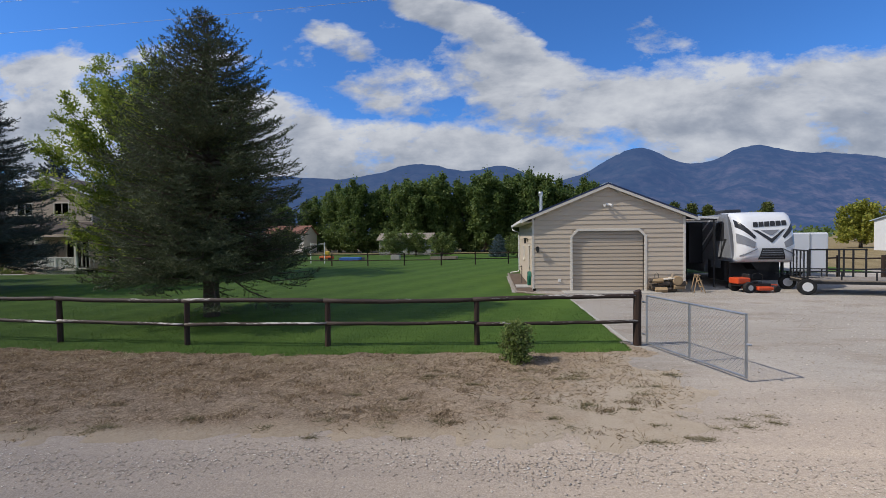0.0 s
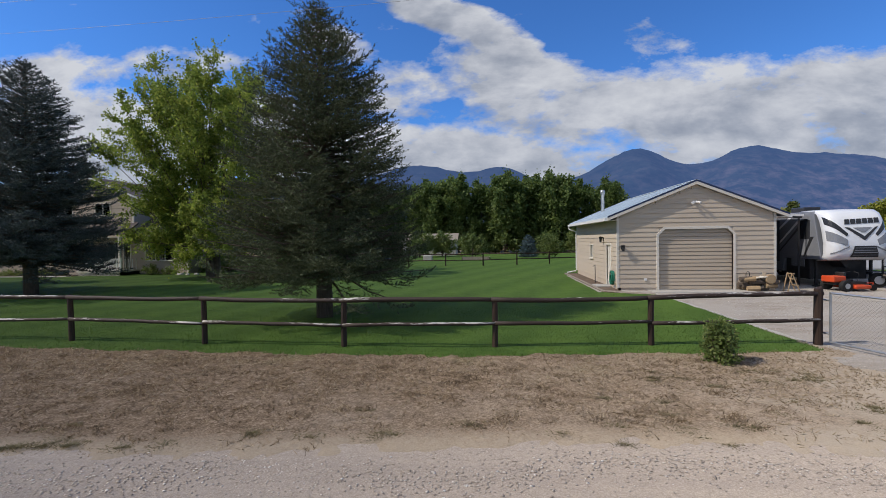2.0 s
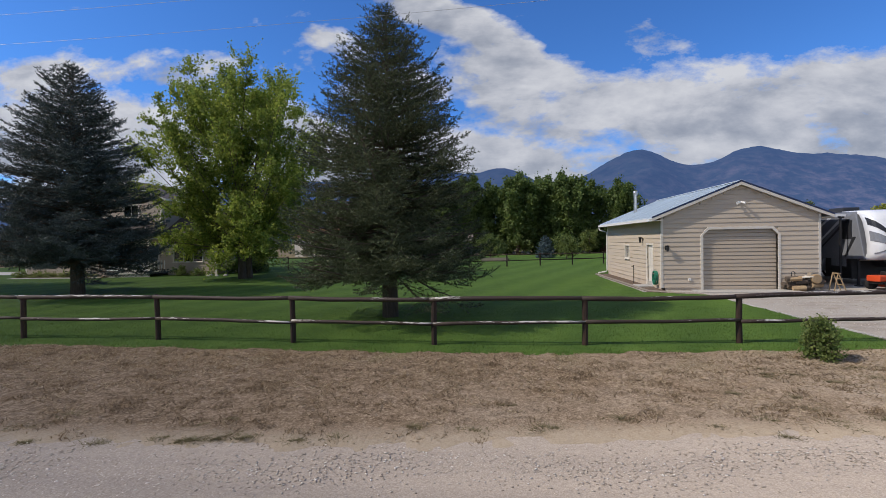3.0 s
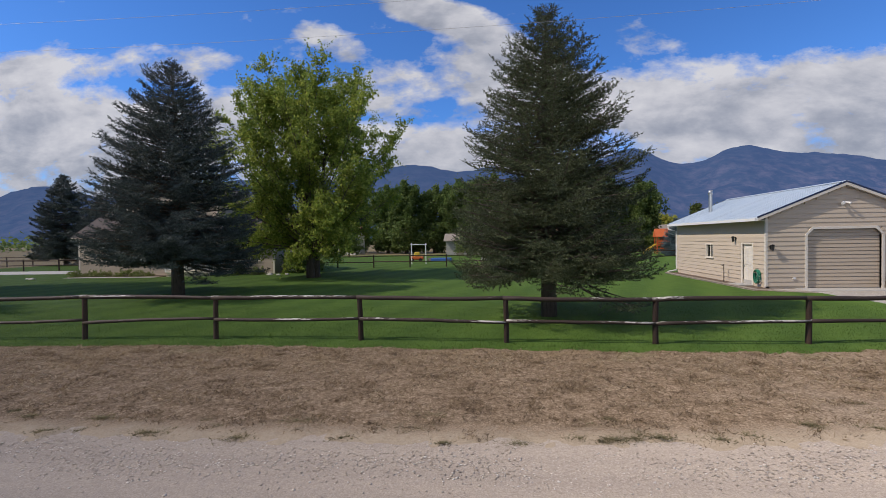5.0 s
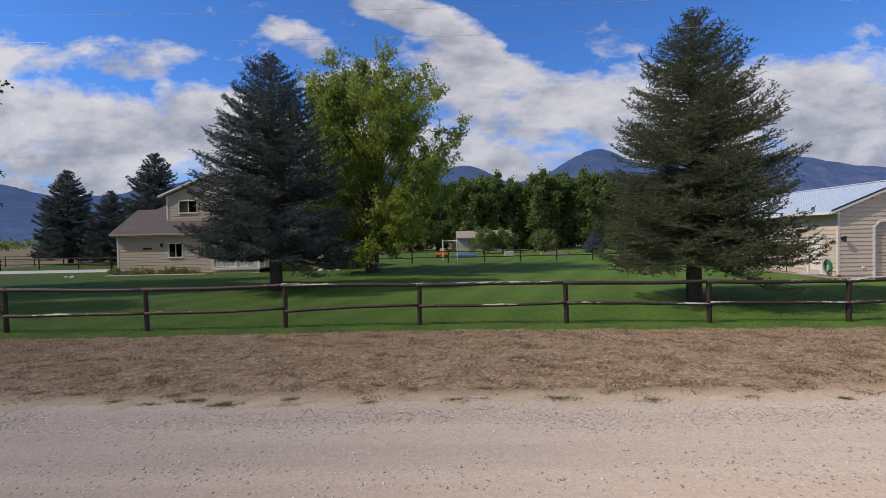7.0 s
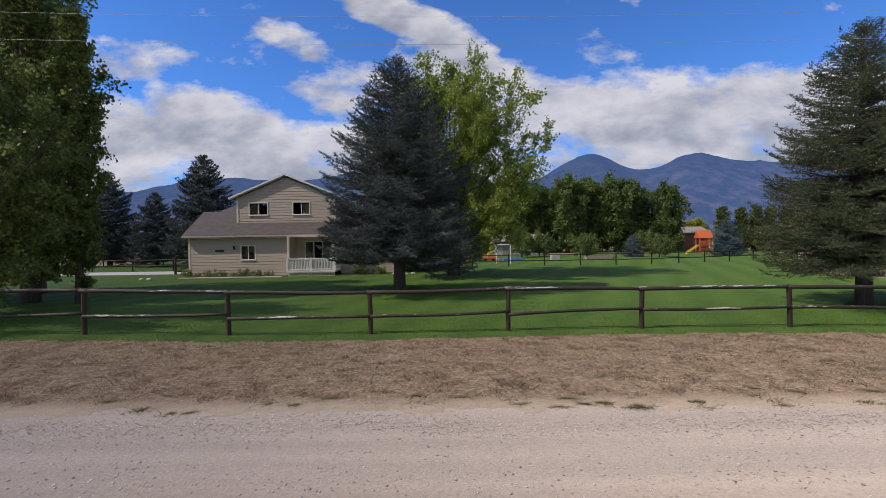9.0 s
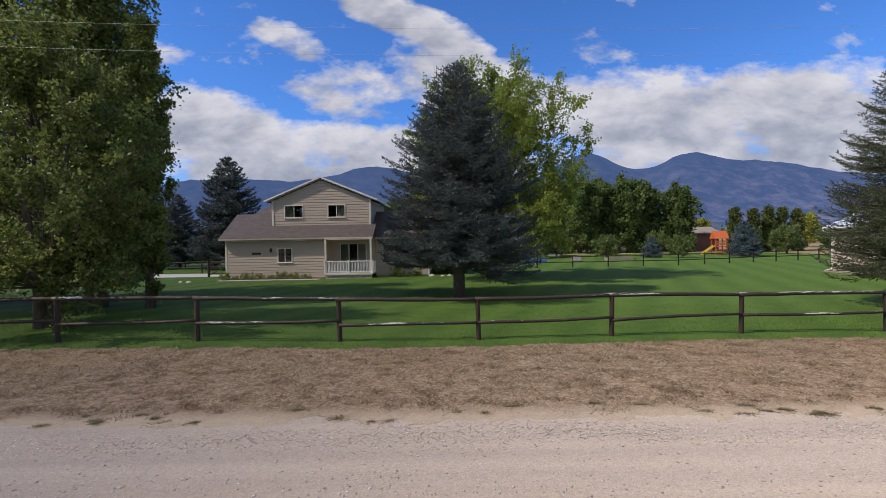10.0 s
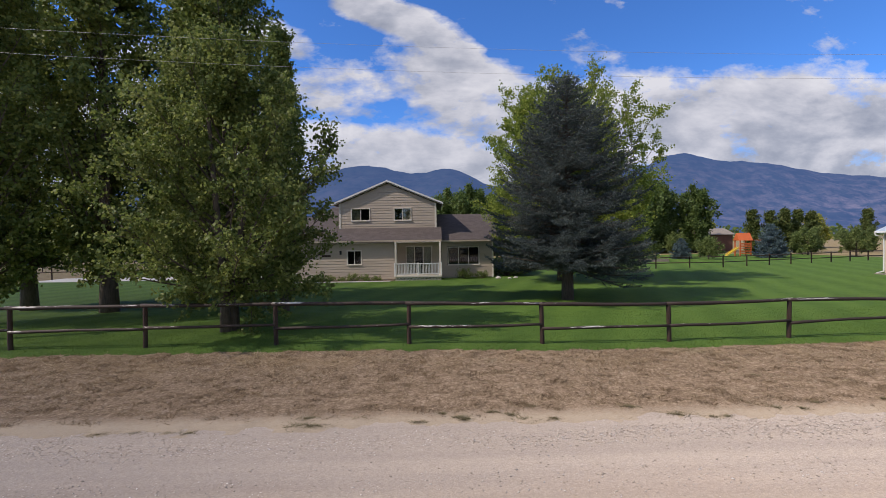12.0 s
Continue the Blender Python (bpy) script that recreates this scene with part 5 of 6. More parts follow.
for x, y, s, t in ((-43.0, 18.8, 1.05, 130), (-47.5, 20.0, 1.0, 220), (-41.0, 22.6, 0.95, 300), (-45.2, 15.4, 0.9, 20)):
    place(copy_thing(poplar, pose(0, 0, 0)), x, y, s, t)
far_tree = place(broadleaf("poplar_tree", "dark green poplar in the row beyond the pasture", 12.4, 3.5, 0.8, 0.3, 71, FAR_LEAF, 50, 7, 6, 8, 0.41, BARK, "round", "trees behind the back fence", skirt=0.6, steep=1.2, upward=0.5), -22.5, 83)
for x, y, s, t in ((-17.5, 84, 0.93, 40), (-12.5, 82, 1.0, 200), (-7.5, 83, 1.06, 90), (-3.0, 85, 0.98, 300), (1.2, 82, 1.08, 150), (5.5, 84, 1.03, 210), (9.8, 82, 1.06, 260), (13.5, 84, 0.95, 30), (18.3, 81, 0.93, 310), (-26.5, 86, 0.97, 10), (-34, 92, 0.85, 50), (-42, 95, 0.8, 170), (-10, 90, 1.1, 100), (7, 91, 1.1, 20)):
    place(copy_thing(far_tree, pose(0, 0, 0)), x, y, s, t)
yellow_tree = place(broadleaf("cottonwood_tree", "yellowing cottonwood far across the pasture", 9.0, 4.0, 1.2, 0.3, 73, YELLOW_LEAF, 34, 7, 5, 8, 0.46, BARK, "round", "distant yellow trees"), 64, 86, 0.8)
for x, y, s, t in ((56, 100, 0.75, 90), (72, 84, 0.85, 20), (26, 98, 0.75, 200), (52, 135, 0.8, 33), (40, 125, 0.75, 70), (31, 105, 0.7, 140), (95, 110, 1.0, 10), (33, 130, 0.8, 260)):
    place(copy_thing(yellow_tree, pose(0, 0, 0)), x, y, s, t)
cedar = place(broadleaf("arborvitae_tree", "upright clipped-looking arborvitae behind the pasture", 7.0, 1.3, 0.1, 0.15, 77, HEDGE, 40, 6, 5, 9, 0.26, BARK, "oval", "row of arborvitae", steep=2.0, upward=0.8), 24.0, 74, 0.98)
for x, y, s in ((27.0, 74, 0.95), (29.8, 74.5, 1.0), (32.4, 75, 0.98), (34.8, 75, 0.94), (41.5, 72, 0.95)):
    place(copy_thing(cedar, pose(0, 0, 0)), x, y, s, x * 40)
apple = place(broadleaf("apple_tree", "small rounded fruit tree behind the back fence", 3.6, 2.1, 0.8, 0.1, 79, SHRUB, 26, 6, 5, 8, 0.19, BARK, "round", "fruit trees", skirt=0.3), 5.2, 55, 0.7)
for x, y, s, t in ((-3.5, 55, 0.75, 60), (28.5, 60, 1.0, 10), (-10.5, 60, 0.9, 300), (-7.8, 62, 0.85, 30), (23.5, 62, 1.0, 80), (-28, 66, 1.0, 20), (12.0, 76, 0.9, 130)):
    place(copy_thing(apple, pose(0, 0, 0)), x, y, s, t)
place(broadleaf("shrub", "small leafy shrub in the dry verge", 0.7, 0.25, 0.08, 0.012, 83, SHRUB, 26, 6, 5, 5, 0.05, BARK, "round", skirt=0.9), 2.85, 10.35)
low = place(broadleaf("foundation_plant", "low green plant at the house wall", 0.5, 0.42, 0.05, 0.01, 85, SHRUB, 12, 5, 5, 5, 0.06, BARK, "round", "plants along the house", skirt=0.9), -38.9, 32.3)
for i, x in enumerate((-38.2, -37.4, -36.5, -35.6, -34.8, -33.9, -33.1)):
    place(copy_thing(low, pose(0, 0, 0)), x, 32.45, 0.6 + 0.5 * ((i * 37) % 10) / 10, i * 70)
place(copy_thing(low, pose(0, 0, 0)), -26.6, 33.3, 1.3, 10)
place(copy_thing(low, pose(0, 0, 0)), -25.2, 33.4, 1.0, 90)

for x, y, s, t in ((-23.0, 35.2, 2.6, 30), (-21.9, 35.6, 2.2, 120), (-22.4, 36.5, 2.9, 220)):
    place(copy_thing(low, pose(0, 0, 0)), x, y, s, t)

# distant low woods at the foot of the mountains, nobody could count them
rg = np.random.default_rng(91)
ps = []
for _ in range(700):
    r = rg.uniform(170, 700)
    u = rg.uniform(-1.7, 1.7)
    c = np.array([u * r, r, 0])
    k = 26
    h = rg.uniform(3, 8)
    ps.append(c + np.column_stack([rg.normal(0, h * 0.5, k), rg.normal(0, h * 0.5, k), rg.random(k) ** 0.7 * h]))
p = np.concatenate(ps)
v, f = leaves(p, rg.uniform(1.2, 2.6, len(p)), rg)
tagged(new("far_woods", array_mesh("far_woods", v, f, FAR_LEAF)), "distant scattered dark green woods", "woods", kind="stuff")

# ---- back fence and garden clutter ----


def run_fence(name, label, a, b, spacing, h, rails, r=0.06):
    top = thing(name, label, "fence")
    a, b = Vector(a), Vector(b)
    k = max(1, round((b - a).length / spacing))
    rr = random.Random(len(label))
    for i in range(k + 1):
        p = a.lerp(b, i / k)
        part("post", Geo().tube([(p.x, p.y, -0.1), (p.x, p.y, h + rr.uniform(-0.03, 0.05))], [r, r * 0.92], 8), POST_WOOD, top)
    for i in range(k):
        p, q = a.lerp(b, i / k), a.lerp(b, (i + 1) / k)
        for z in rails:
            m = p.lerp(q, 0.5)
            part("rail", Geo().tube([(p.x, p.y - r, z + rr.uniform(-0.03, 0.03)), (m.x, m.y - r, z + rr.uniform(-0.04, 0.02)), (q.x, q.y - r, z + rr.uniform(-0.03, 0.03))], 0.045, 6), POST_WOOD, top)
    return top


run_fence("back_fence", "dark brown rail fence behind the lawn", (-34, 39.6, 0), (-2, 40.7, 0), 3.05, 1.15, (0.55, 1.05))
run_fence("back_fence", "dark brown rail fence past the playset", (-2, 40.7, 0), (24, 49.5, 0), 3.1, 1.15, (0.55, 1.05))
run_fence("side_fence", "dark brown rail fence beyond the house drive", (-75, 41, 0), (-41.5, 41, 0), 3.6, 1.2, (0.6, 1.1))
run_fence("side_fence", "dark brown rail fence round the neighbouring yard", (-95, 52, 0), (-46, 52, 0), 3.6, 1.2, (0.6, 1.1))
run_fence("yard_fence", "dark weathered rail fence behind the trailer", (20.5, 25, 0), (42, 31, 0), 3.0, 1.35, (0.4, 0.85, 1.25), 0.09)
tagged(new("house_drive", Geo().box(-62, -40.0, 36.2, 40.2, -0.08, 0.065).mesh("house_drive", CONCRETE)), "pale concrete drive beside the house", "driveway", kind="structure")
tagged(new("front_walk", Geo().box(-39.2, -32.0, 31.6, 32.1, -0.05, 0.075).mesh("front_walk", CONCRETE)), "narrow concrete walk before the house", "path", kind="structure")
tagged(new("planting_bed", Geo().box(-39.3, -31.8, 32.1, 33.0, -0.05, 0.09).mesh("planting_bed", SOIL)), "soil planting bed along the house wall", "garden bed", kind="structure")


run_fence("pasture_fence", "brown wooden pasture fence beyond the trailer", (18.6, 28.8), (36.0, 28.2), 2.6, 1.2, (0.45, 1.05), 0.06)


def wood_gate():
    top = thing("wooden_gate", "dark wooden field gate beside the house", "gate")
    for x in (-42.0, -39.85):
        part("post", Geo().tube([(x, 36.0, -0.1), (x, 36.0, 1.45)], 0.1, 8), POST_WOOD, top)
    for z in (0.25, 0.7, 1.15):
        part("bar", Geo().box(-41.9, -39.95, 35.97, 36.03, z, z + 0.09), POST_WOOD, top)
    part("brace", Geo().tube([(-41.9, 35.95, 0.25), (-39.95, 35.95, 1.2)], 0.04, 6), POST_WOOD, top)


wood_gate()
for x, y, s in ((-40.6, 30.6, 0.2), (-24.0, 32.9, 0.22), (-23.2, 32.6, 0.15), (-22.7, 32.9, 0.18), (-41.4, 31.0, 0.14)):
    bm = bmesh.new()
    bmesh.ops.create_icosphere(bm, subdivisions=2, radius=s)
    for q in bm.verts:
        q.co += 0.25 * s * noise.noise_vector(q.co * 6 / s * 0.3)
        q.co.z *= 0.6
    me = bpy.data.meshes.new("rock")
    bm.to_mesh(me)
    bm.free()
    me.materials.append(STONE)
    ob = tagged(new("rock", me), "pale grey landscaping rock in the lawn", "rock", "landscaping rocks")
    ob.location = (x, y, 0.07)


def playset(x, y):
    top = thing("playset", "orange cedar climbing tower with a yellow slide", "playset", at=pose(x, y, 0, 0, 0, -8))
    for px in (-0.7, 0.7):
        for py in (-0.7, 0.7):
            part("post", Geo().box(px - 0.06, px + 0.06, py - 0.06, py + 0.06, -0.05, 2.3), ORANGE_WOOD, top)
    part("deck", Geo().box(-0.8, 0.8, -0.8, 0.8, 1.1, 1.2), ORANGE_WOOD, top)
    for z in (0.35, 0.7, 1.35, 1.55, 1.75):
        part("board", Geo().box(-0.72, 0.72, -0.8, -0.76, z, z + 0.13), ORANGE_WOOD, top)
        part("board", Geo().box(0.76, 0.8, -0.72, 0.72, z, z + 0.13), ORANGE_WOOD, top)
    part("roof", Geo().add([(-0.9, -0.9, 2.25), (0.9, -0.9, 2.25), (0.9, 0.9, 2.25), (-0.9, 0.9, 2.25), (-0.9, 0, 3.3), (0.9, 0, 3.3)], [(0, 1, 5, 4), (2, 3, 4, 5), (1, 2, 5), (3, 0, 4), (0, 3, 2, 1)]), ORANGE_WOOD, top)
    part("slide", Geo().slab((-0.75, -0.5, 1.25), (-0.75, 0.1, 1.25), (-2.3, 0.1, 0.12), (-2.3, -0.5, 0.12), 0.06)
         .slab((-0.75, -0.55, 1.42), (-0.75, -0.5, 1.42), (-2.3, -0.5, 0.3), (-2.3, -0.55, 0.3), 0.22).slab((-0.75, 0.1, 1.42), (-0.75, 0.15, 1.42), (-2.3, 0.15, 0.3), (-2.3, 0.1, 0.3), 0.22), YELLOW, top, "yellow plastic slide")
    part("swing_beam", Geo().tube([(0.7, 0, 2.25), (4.2, 0, 2.25)], 0.07, 6), ORANGE_WOOD, top)
    for s in (-1, 1):
        part("brace", Geo().tube([(4.2, 0, 2.25), (4.5, s * 1.2, 0)], 0.06, 6), ORANGE_WOOD, top)
    for s in (1.8, 3.0):
        part("swing", Geo().box(s - 0.22, s + 0.22, -0.1, 0.1, 0.5, 0.54).tube([(s - 0.2, 0, 0.52), (s - 0.2, 0, 2.2)], 0.012, 4).tube([(s + 0.2, 0, 0.52), (s + 0.2, 0, 2.2)], 0.012, 4), BLUE, top)


playset(14.6, 62.5)


def shed(name, label, x, y, w, d, h, rise, wall_mat, roof_mat, openings=True):
    top = thing(name, label, "shed")
    part("wall", Geo().box(x, x + w, y, y + d, -0.1, h), wall_mat, top)
    part("roof", Geo().slab((x - 0.3, y - 0.4, h), (x + w + 0.3, y - 0.4, h), (x + w + 0.3, y + d / 2, h + rise), (x - 0.3, y + d / 2, h + rise), 0.12)
         .slab((x - 0.3, y + d / 2, h + rise), (x + w + 0.3, y + d / 2, h + rise), (x + w + 0.3, y + d + 0.4, h), (x - 0.3, y + d + 0.4, h), 0.12), roof_mat, top)
    part("gable", Geo(pose(x, 0, 0, 0, 0, 90)).prism([(y, h), (y + d, h), (y + d / 2, h + rise - 0.1)], -0.1, 0), wall_mat, top)
    part("gable", Geo(pose(x + w, 0, 0, 0, 0, 90)).prism([(y, h), (y + d, h), (y + d / 2, h + rise - 0.1)], 0, 0.1), wall_mat, top)
    if openings:
        part("door", Geo().box(x + w * 0.2, x + w * 0.2 + 1.0, y - 0.04, y, 0, 2.0), GREY_WOOD, top)
        part("window", Geo().box(x + w * 0.6, x + w * 0.6 + 1.0, y - 0.04, y, 1.0, 1.8), BLACK, top)


shed("garden_shed", "pale grey shed beneath the tree row", -13.8, 66, 7.5, 4, 2.2, 1.0, CONCRETE, GREY_WOOD)
shed("barn_house", "cream outbuilding with a red-brown roof", -38.5, 80, 7.5, 6, 3.4, 1.6, TRIM, BRICK_RED)
shed("brick_shed", "brown outbuilding behind the playset", 14.5, 86, 14, 6, 3.2, 1.2, BRICK_RED, GREY_WOOD)
shed("white_building", "white metal outbuilding across the pasture", 57, 62, 9, 12, 4.2, 1.4, WHITE, METAL_ROOF)


def small_box(name, label, category, x, y, w, d, h, mat, turn=0):
    ob = part(name, Geo().box(-w / 2, w / 2, -d / 2, d / 2, 0, h), mat, bevel=min(w, d, h) * 0.12)
    ob.matrix_world = pose(x, y, 0.05, 0, 0, turn)
    return tagged(ob, label, category)


def raised_bed(x, y, w, d):
    top = thing("raised_bed", "weathered timber raised garden bed", "garden bed")
    part("frame", Geo().box(x, x + w, y, y + 0.06, 0, 0.35).box(x, x + w, y + d, y + d + 0.06, 0, 0.35).box(x, x + 0.06, y, y + d, 0, 0.35).box(x + w - 0.06, x + w, y, y + d, 0, 0.35), GREY_WOOD, top)
    part("soil", Geo().box(x + 0.06, x + w - 0.06, y + 0.06, y + d, 0, 0.28), SOIL, top)


raised_bed(-14.5, 50.5, 2.6, 1.4)
raised_bed(-4.5, 51.5, 3.0, 1.2)


def toy_truck():
    top = thing("toy_truck", "orange and yellow ride-on toy by the fence", "toy")
    part("body", Geo().box(-16.4, -14.9, 49.7, 50.3, 0.25, 0.6), ORANGE_WOOD, top, bevel=0.08)
    part("cab", Geo().box(-15.9, -15.3, 49.75, 50.25, 0.6, 1.1), YELLOW, top, bevel=0.08)
    for x in (-16.1, -15.2):
        part("wheel", Geo().tube([(x, 49.6, 0.22), (x, 49.75, 0.22)], 0.2, 12), RUBBER, top)


toy_truck()
small_box("wading_pool", "blue plastic wading pool on the grass", "pool", -13.0, 50.2, 2.2, 1.2, 0.35, BLUE)
small_box("storage_bin", "grey storage bin beside the garden", "bin", -8.2, 51, 1.0, 0.6, 0.6, CONCRETE)



def clothes_line():
    top = thing("clothes_line", "pale steel clothes line frame behind the fence", "clothes line")
    for x in (-15.4, -14.0):
        part("post", Geo().tube([(x, 45, -0.05), (x, 45, 2.1)], 0.045, 8), WHITE, top)
    part("crossbar", Geo().tube([(-15.5, 45, 1.95), (-13.9, 45, 1.95)], 0.035, 8), WHITE, top)


clothes_line()

# ---- camper, trailers and yard clutter ----


def camper():
    """A fifth-wheel camper, nose to the road."""
    top = thing("camper_trailer", "white and grey fifth-wheel camper parked beside the garage", "camper", at=pose(1.81, -0.6, 0) @ Matrix.Diagonal((0.85, 1, 1, 1)))
    x0, x1, yf = 13.0, 15.95, 23.0
    prof = [(23.4, 1.18), (23.12, 1.24), (23.0, 1.5), (23.0, 1.9), (23.09, 2.4), (23.24, 2.9), (23.42, 3.2), (23.7, 3.36), (24.4, 3.4)]

    def face(z):
        for (ya, za), (yb, zb) in zip(prof, prof[1:]):
            if za <= z <= zb:
                return ya + (yb - ya) * (z - za) / (zb - za)
        return prof[0][0] if z < prof[0][1] else prof[-1][0]

    def side_in(y):
        return 0.42 * max(0.0, 1 - (y - 23.0) / 1.1) ** 2

    # nose: rows across, pinched in at the front
    cols = 33
    g = Geo()
    verts, faces = [], []
    for y, z in prof:
        for i in range(cols):
            q = -1 + 2 * i / (cols - 1)
            half = (x1 - x0) / 2 - 0.06
            yy = y + 0.5 * abs(q) ** 9
            verts.append(((x0 + x1) / 2 + q * half, yy, z - 0.03 * q * q))
    for r in range(len(prof) - 1):
        for i in range(cols - 1):
            a = r * cols + i
            faces.append((a, a + 1, a + cols + 1, a + cols))
    g.add(verts, faces)
    nose = part("nose_cap", g, RV_WHITE, top, "glossy white moulded nose cap", smooth=True)
    nose.modifiers.new("solid", "SOLIDIFY").thickness = 0.03
    part("upper_body", Geo(Matrix(((0, 1, 0, 0), (1, 0, 0, 0), (0, 0, 1, 0), (0, 0, 0, 1)))).prism([(23.55, 1.2), (24.05, 3.32), (34, 3.36), (34, 0.55), (26.2, 0.55), (26.0, 1.2)], x0, x1), RV_GREY, top, "grey camper side wall", bevel=0.03)
    part("roof_unit", Geo().box(14.0, 14.9, 26.0, 27.0, 3.36, 3.62), RV_DARK, top, "dark rooftop air conditioner", bevel=0.06)
    part("kingpin_box", Geo().prism([(13.9, 1.2), (15.0, 1.2), (14.7, 0.85), (14.2, 0.85)], 23.6, 24.6), BLACK, top)
    part("underbelly", Geo().box(13.1, 15.85, 24.4, 26.0, 0.3, 1.19), BLACK, top)
    for x in (13.15, 15.75):
        part("landing_leg", Geo().box(x - 0.05, x + 0.05, 24.0, 24.1, 0.05, 1.2).box(x - 0.12, x + 0.12, 23.93, 24.17, 0.0, 0.05), BLACK, top)
    for y in (29.2, 30.2):
        for x in (13.05, 15.65):
            wh = part("wheel", Geo().tube([(x, y, 0.38), (x + 0.22, y, 0.38)], 0.38, 16), RUBBER, top)
            part("rim", Geo().tube([(x - 0.01, y, 0.38), (x + 0.23, y, 0.38)], 0.2, 12), WHITE, wh)

    def decal(name, pts, mat, lift=0.016):
        """A patch on the nose between x, z corners, following its curve."""
        (xa, za), (xb, zb), (xc, zc), (xd, zd) = pts
        n = 8
        v, f = [], []
        for i in range(n + 1):
            q = i / n
            for j in range(n + 1):
                w = j / n
                xx = (xa * (1 - w) + xb * w) * (1 - q) + (xd * (1 - w) + xc * w) * q
                zz = (za * (1 - w) + zb * w) * (1 - q) + (zd * (1 - w) + zc * w) * q
                s = (xx - (x0 + x1) / 2) / ((x1 - x0) / 2 - 0.06)
                v.append((xx, face(zz + 0.03 * s * s) + 0.5 * min(1, abs(s)) ** 9 - lift, zz))
        for i in range(n):
            for j in range(n):
                a = i * (n + 1) + j
                f.append((a, a + 1, a + n + 2, a + n + 1))
        ob = part(name, Geo().add(v, f), mat, nose)
        ob.modifiers.new("solid", "SOLIDIFY").thickness = 0.008

    xm = (x0 + x1) / 2 + 0.1
    decal("grille", [(xm - 0.64, 1.32), (xm + 0.64, 1.32), (xm + 0.48, 1.8), (xm - 0.48, 1.8)], RV_DARK)
    for i in range(4):
        decal("grille_slat", [(xm - 0.56 + 0.035 * i, 1.4 + 0.1 * i), (xm + 0.56 - 0.035 * i, 1.4 + 0.1 * i), (xm + 0.55 - 0.035 * i, 1.425 + 0.1 * i), (xm - 0.55 + 0.035 * i, 1.425 + 0.1 * i)], RV_GREY, 0.03)
    decal("chevron", [(xm - 0.85, 2.6), (xm - 0.6, 2.56), (xm, 2.2), (xm, 2.03)], RV_DARK)
    decal("chevron", [(xm, 2.03), (xm, 2.2), (xm + 0.55, 2.58), (xm + 0.72, 2.63)], RV_DARK)
    decal("chevron", [(xm - 0.45, 2.56), (xm + 0.42, 2.58), (xm + 0.05, 2.36), (xm - 0.08, 2.36)], RV_GREY)
    # maker's mark as plain bars
    for i in range(6):
        a = xm - 0.8 + i * 0.27
        decal("mark_bar", [(a, 2.7 + 0.012 * i), (a + 0.23, 2.71 + 0.012 * i), (a + 0.25, 2.92 + 0.012 * i), (a + 0.03, 2.91 + 0.012 * i)], RV_DARK)
    xc = (x0 + x1) / 2
    for sg in (-1, 1):
        lim = lambda q: xc + sg * q
        decal("wedge", [(lim(1.36), 3.05), (lim(1.36), 2.72), (lim(0.7), 2.2), (lim(0.62), 2.3)], RV_DARK)
        decal("headlamp", [(lim(1.36), 2.45), (lim(1.36), 2.02), (lim(0.72), 1.82), (lim(0.66), 2.05)], RV_GREY)
        decal("crease", [(lim(1.3), 1.5), (lim(1.3), 1.44), (lim(0.6), 1.75), (lim(0.6), 1.8)], RV_GREY)
    m = Matrix(((0, 1, 0, 0), (1, 0, 0, 0), (0, 0, 1, 0), (0, 0, 0, 1)))
    for k, (ya, za, yb, zb) in enumerate(((24.4, 3.0, 26.5, 1.4), (24.8, 3.0, 27.2, 1.3), (24.0, 2.2, 24.6, 1.3), (25.5, 3.1, 28.0, 1.6))):
        part("swoosh", Geo(m).prism([(ya, za), (ya + 0.22, za), (yb + 0.1, zb), (yb, zb)], x0 - 0.006, x0 + 0.02), RV_DARK if k % 2 == 0 else RV_WHITE, top)
    part("side_window", Geo().box(x0 - 0.02, x0 + 0.02, 24.25, 24.95, 2.1, 2.95), RV_DARK, top, "dark tinted side window", bevel=0.01)
    part("slide_out", Geo().box(x0 - 0.75, x0, 26.4, 30.5, 1.0, 3.0), RV_DARK, top, "dark slide-out box", bevel=0.02)
    part("propane_bay", Geo().box(x0 - 0.01, x0 + 0.02, 24.6, 25.5, 0.85, 1.2), RV_GREY, top)


camper()


def lean_to():
    top = thing("lean_to", "open lean-to roof between garage and camper", "carport")
    part("roof", Geo().slab((10.6, 23.7, 3.32), (12.65, 23.7, 3.22), (12.65, 31.4, 3.42), (10.6, 31.4, 3.52), 0.1), WHITE, top, "pale lean-to roof sheet")
    part("post", Geo().box(12.45, 12.51, 23.75, 23.81, -0.05, 3.2), BLACK, top)
    part("post", Geo().box(12.18, 12.28, 31.2, 31.3, -0.05, 3.15), BLACK, top)
    part("back_wall", Geo().box(10.6, 12.35, 31.3, 31.4, -0.05, 3.2), POST_WOOD, top)
    part("beam", Geo().box(10.6, 12.6, 23.73, 23.8, 3.05, 3.14), BLACK, top)


lean_to()


